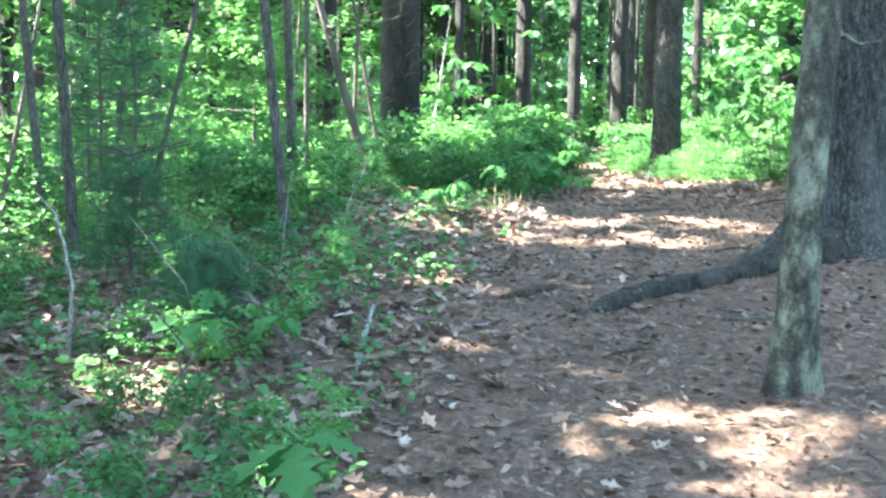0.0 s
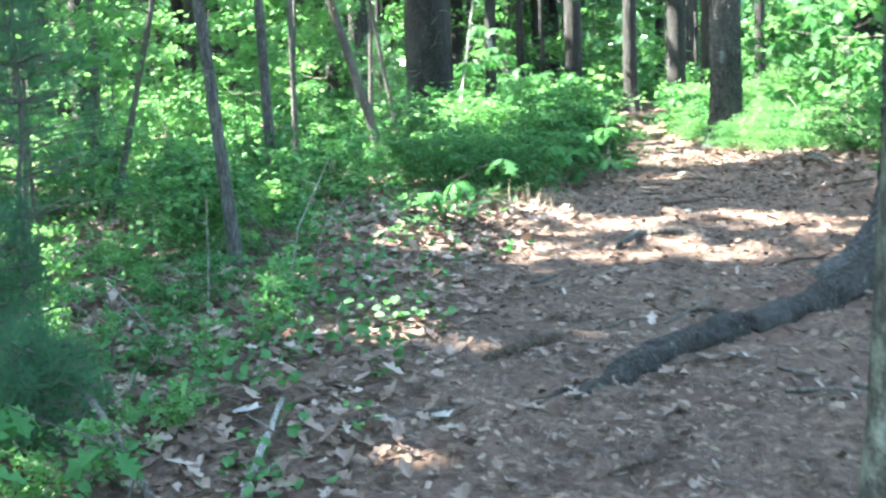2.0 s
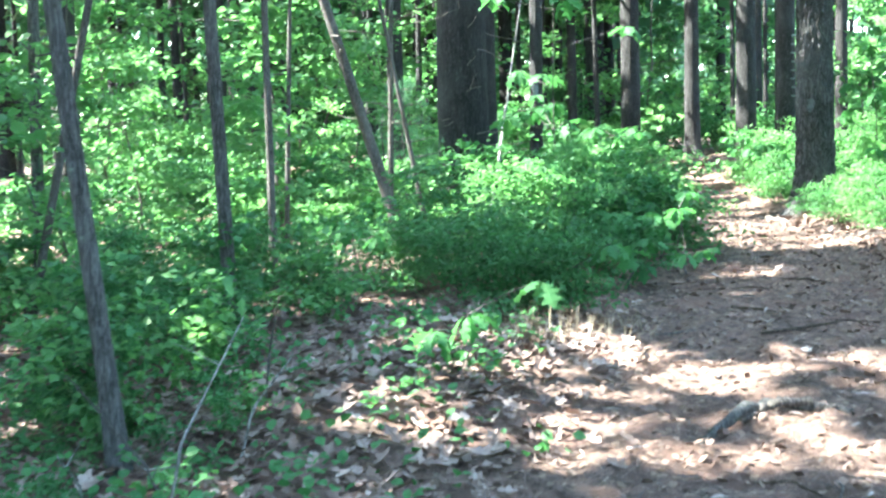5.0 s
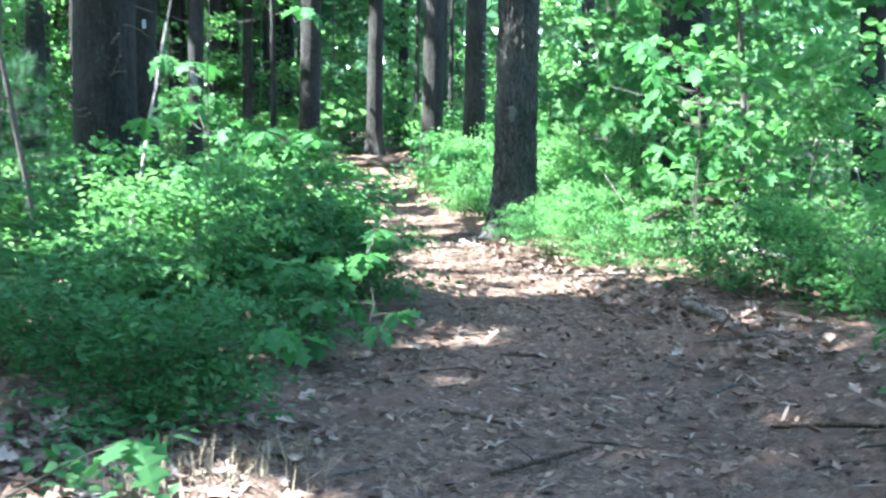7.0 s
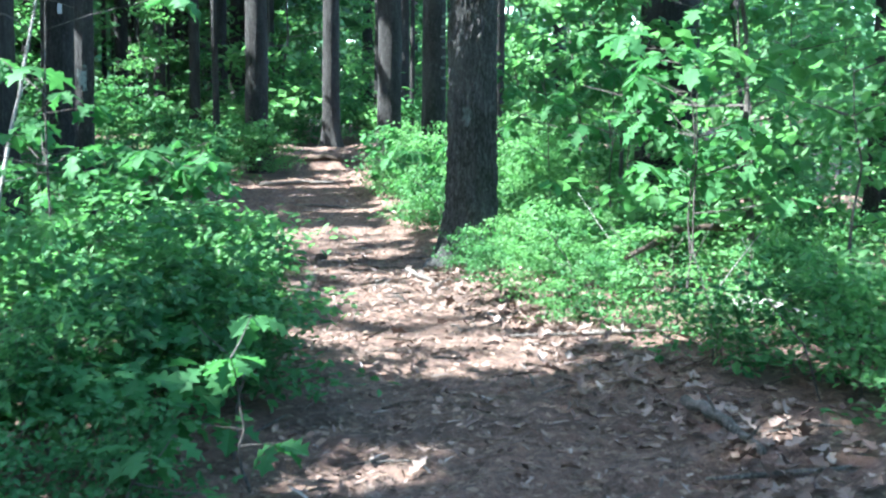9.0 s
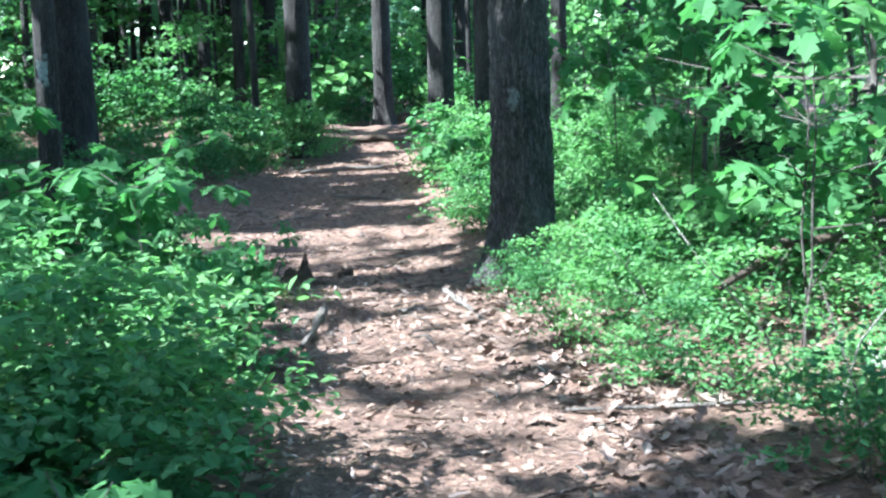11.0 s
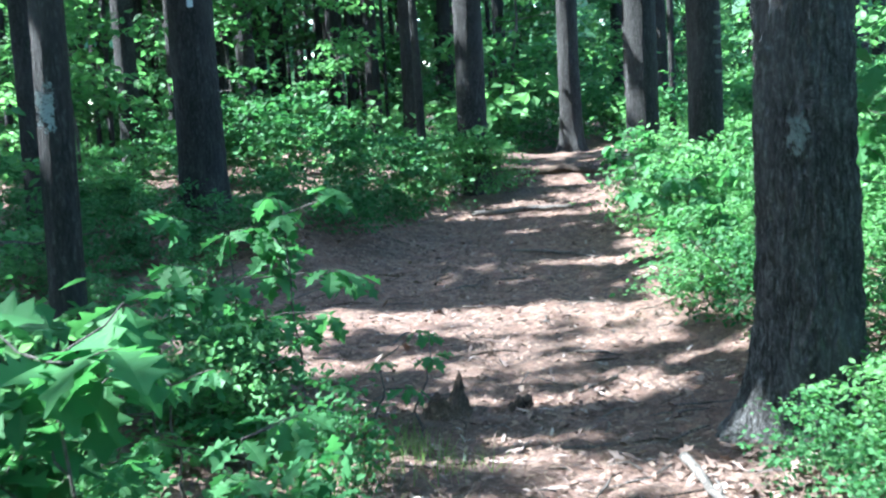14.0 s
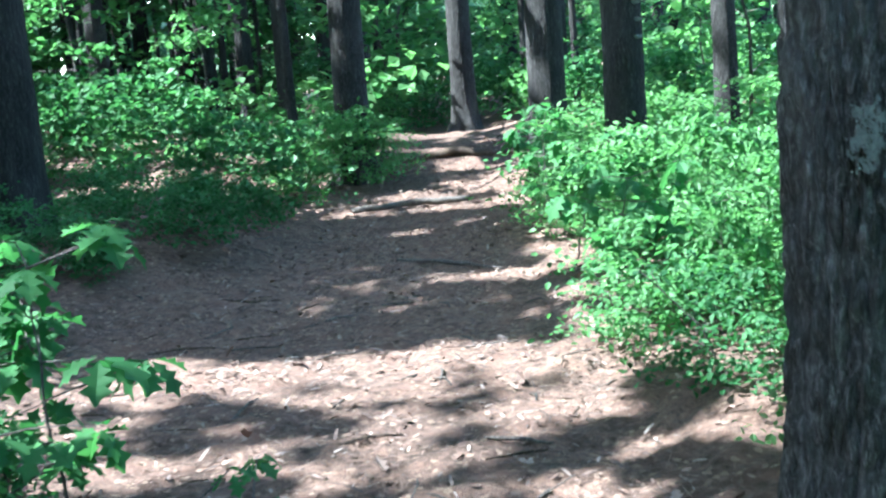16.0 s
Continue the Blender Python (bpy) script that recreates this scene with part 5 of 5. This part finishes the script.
tagged(new("seedlings", mesh_of("seedlings", *scatter(BROAD_LEAF, p, spin(rs, len(p), 0.4, -0.2), rs.uniform(0.028, 0.06, len(p))), SHRUB_LEAF)), "low green seedlings on the forest floor", "seedlings", kind="stuff")


def tuft(x, y, count, size, material, label, seed):
    rs = np.random.RandomState(seed)
    p = np.column_stack([rs.normal(0, 0.10, count), rs.normal(0, 0.08, count), np.zeros(count)])
    p[:, 2] = [at(x + a, y + b) - at(x, y) - 0.01 for a, b, _ in p]
    ob = thing("grass_tuft", label, "grass", pose(x, y, at(x, y)), "grass tufts")
    part("grass", mesh_of("grass", *scatter(BLADE, p, spin(rs, count, 0.45, 0.9), rs.uniform(0.6, 1.2, count) * size), material), ob, kind="stuff")


for i, (x, y, n, s, m) in enumerate([(0.75, 10.6, 70, 0.16, STRAW), (0.95, 10.9, 60, 0.15, STRAW), (1.85, 18.9, 110, 0.15, GRASS), (1.7, 18.5, 90, 0.14, GRASS), (2.05, 18.6, 90, 0.15, GRASS), (0.5, 10.3, 60, 0.2, STRAW), (1.5, 18.0, 80, 0.18, GRASS)]):
    tuft(x, y, n, s, m, "dry straw-coloured grass tuft by the path" if m == STRAW else "fresh green grass tuft by the path", 60 + i)

# ---- far woods ----
rs = np.random.RandomState(99)
sets = []
for i in range(260):
    a, d = rs.uniform(0, 6.28), rs.uniform(72, 120)
    x, y = d * math.cos(a), 20 + d * math.sin(a)
    z = at(x, y)
    r = rs.uniform(0.12, 0.25)
    sets.append(tube([(x, y, z - 0.2), (x, y, z + 8), (x, y, z + 17)], (r, r * 0.7, r * 0.2), 6, False))
tagged(new("far_trunks", mesh_of("far_trunks", *joined(*sets), PINE_BARK)), "dark trunks of the distant wood", "woods", kind="stuff")
a, d = rs.uniform(0, 6.28, 26000), rs.uniform(70, 105, 26000)
p = np.column_stack([d * np.cos(a), 20 + d * np.sin(a), np.zeros(26000)])
p[:, 2] = land(p[:, 0], p[:, 1]) + 16 * rs.uniform(0, 1, 26000) ** 1.1
tagged(new("far_foliage", mesh_of("far_foliage", *scatter(TUFT, p, spin(rs, len(p), 1.0), rs.uniform(0.9, 2.2, len(p))), CANOPY)), "green foliage of the distant wood", "woods", kind="stuff")
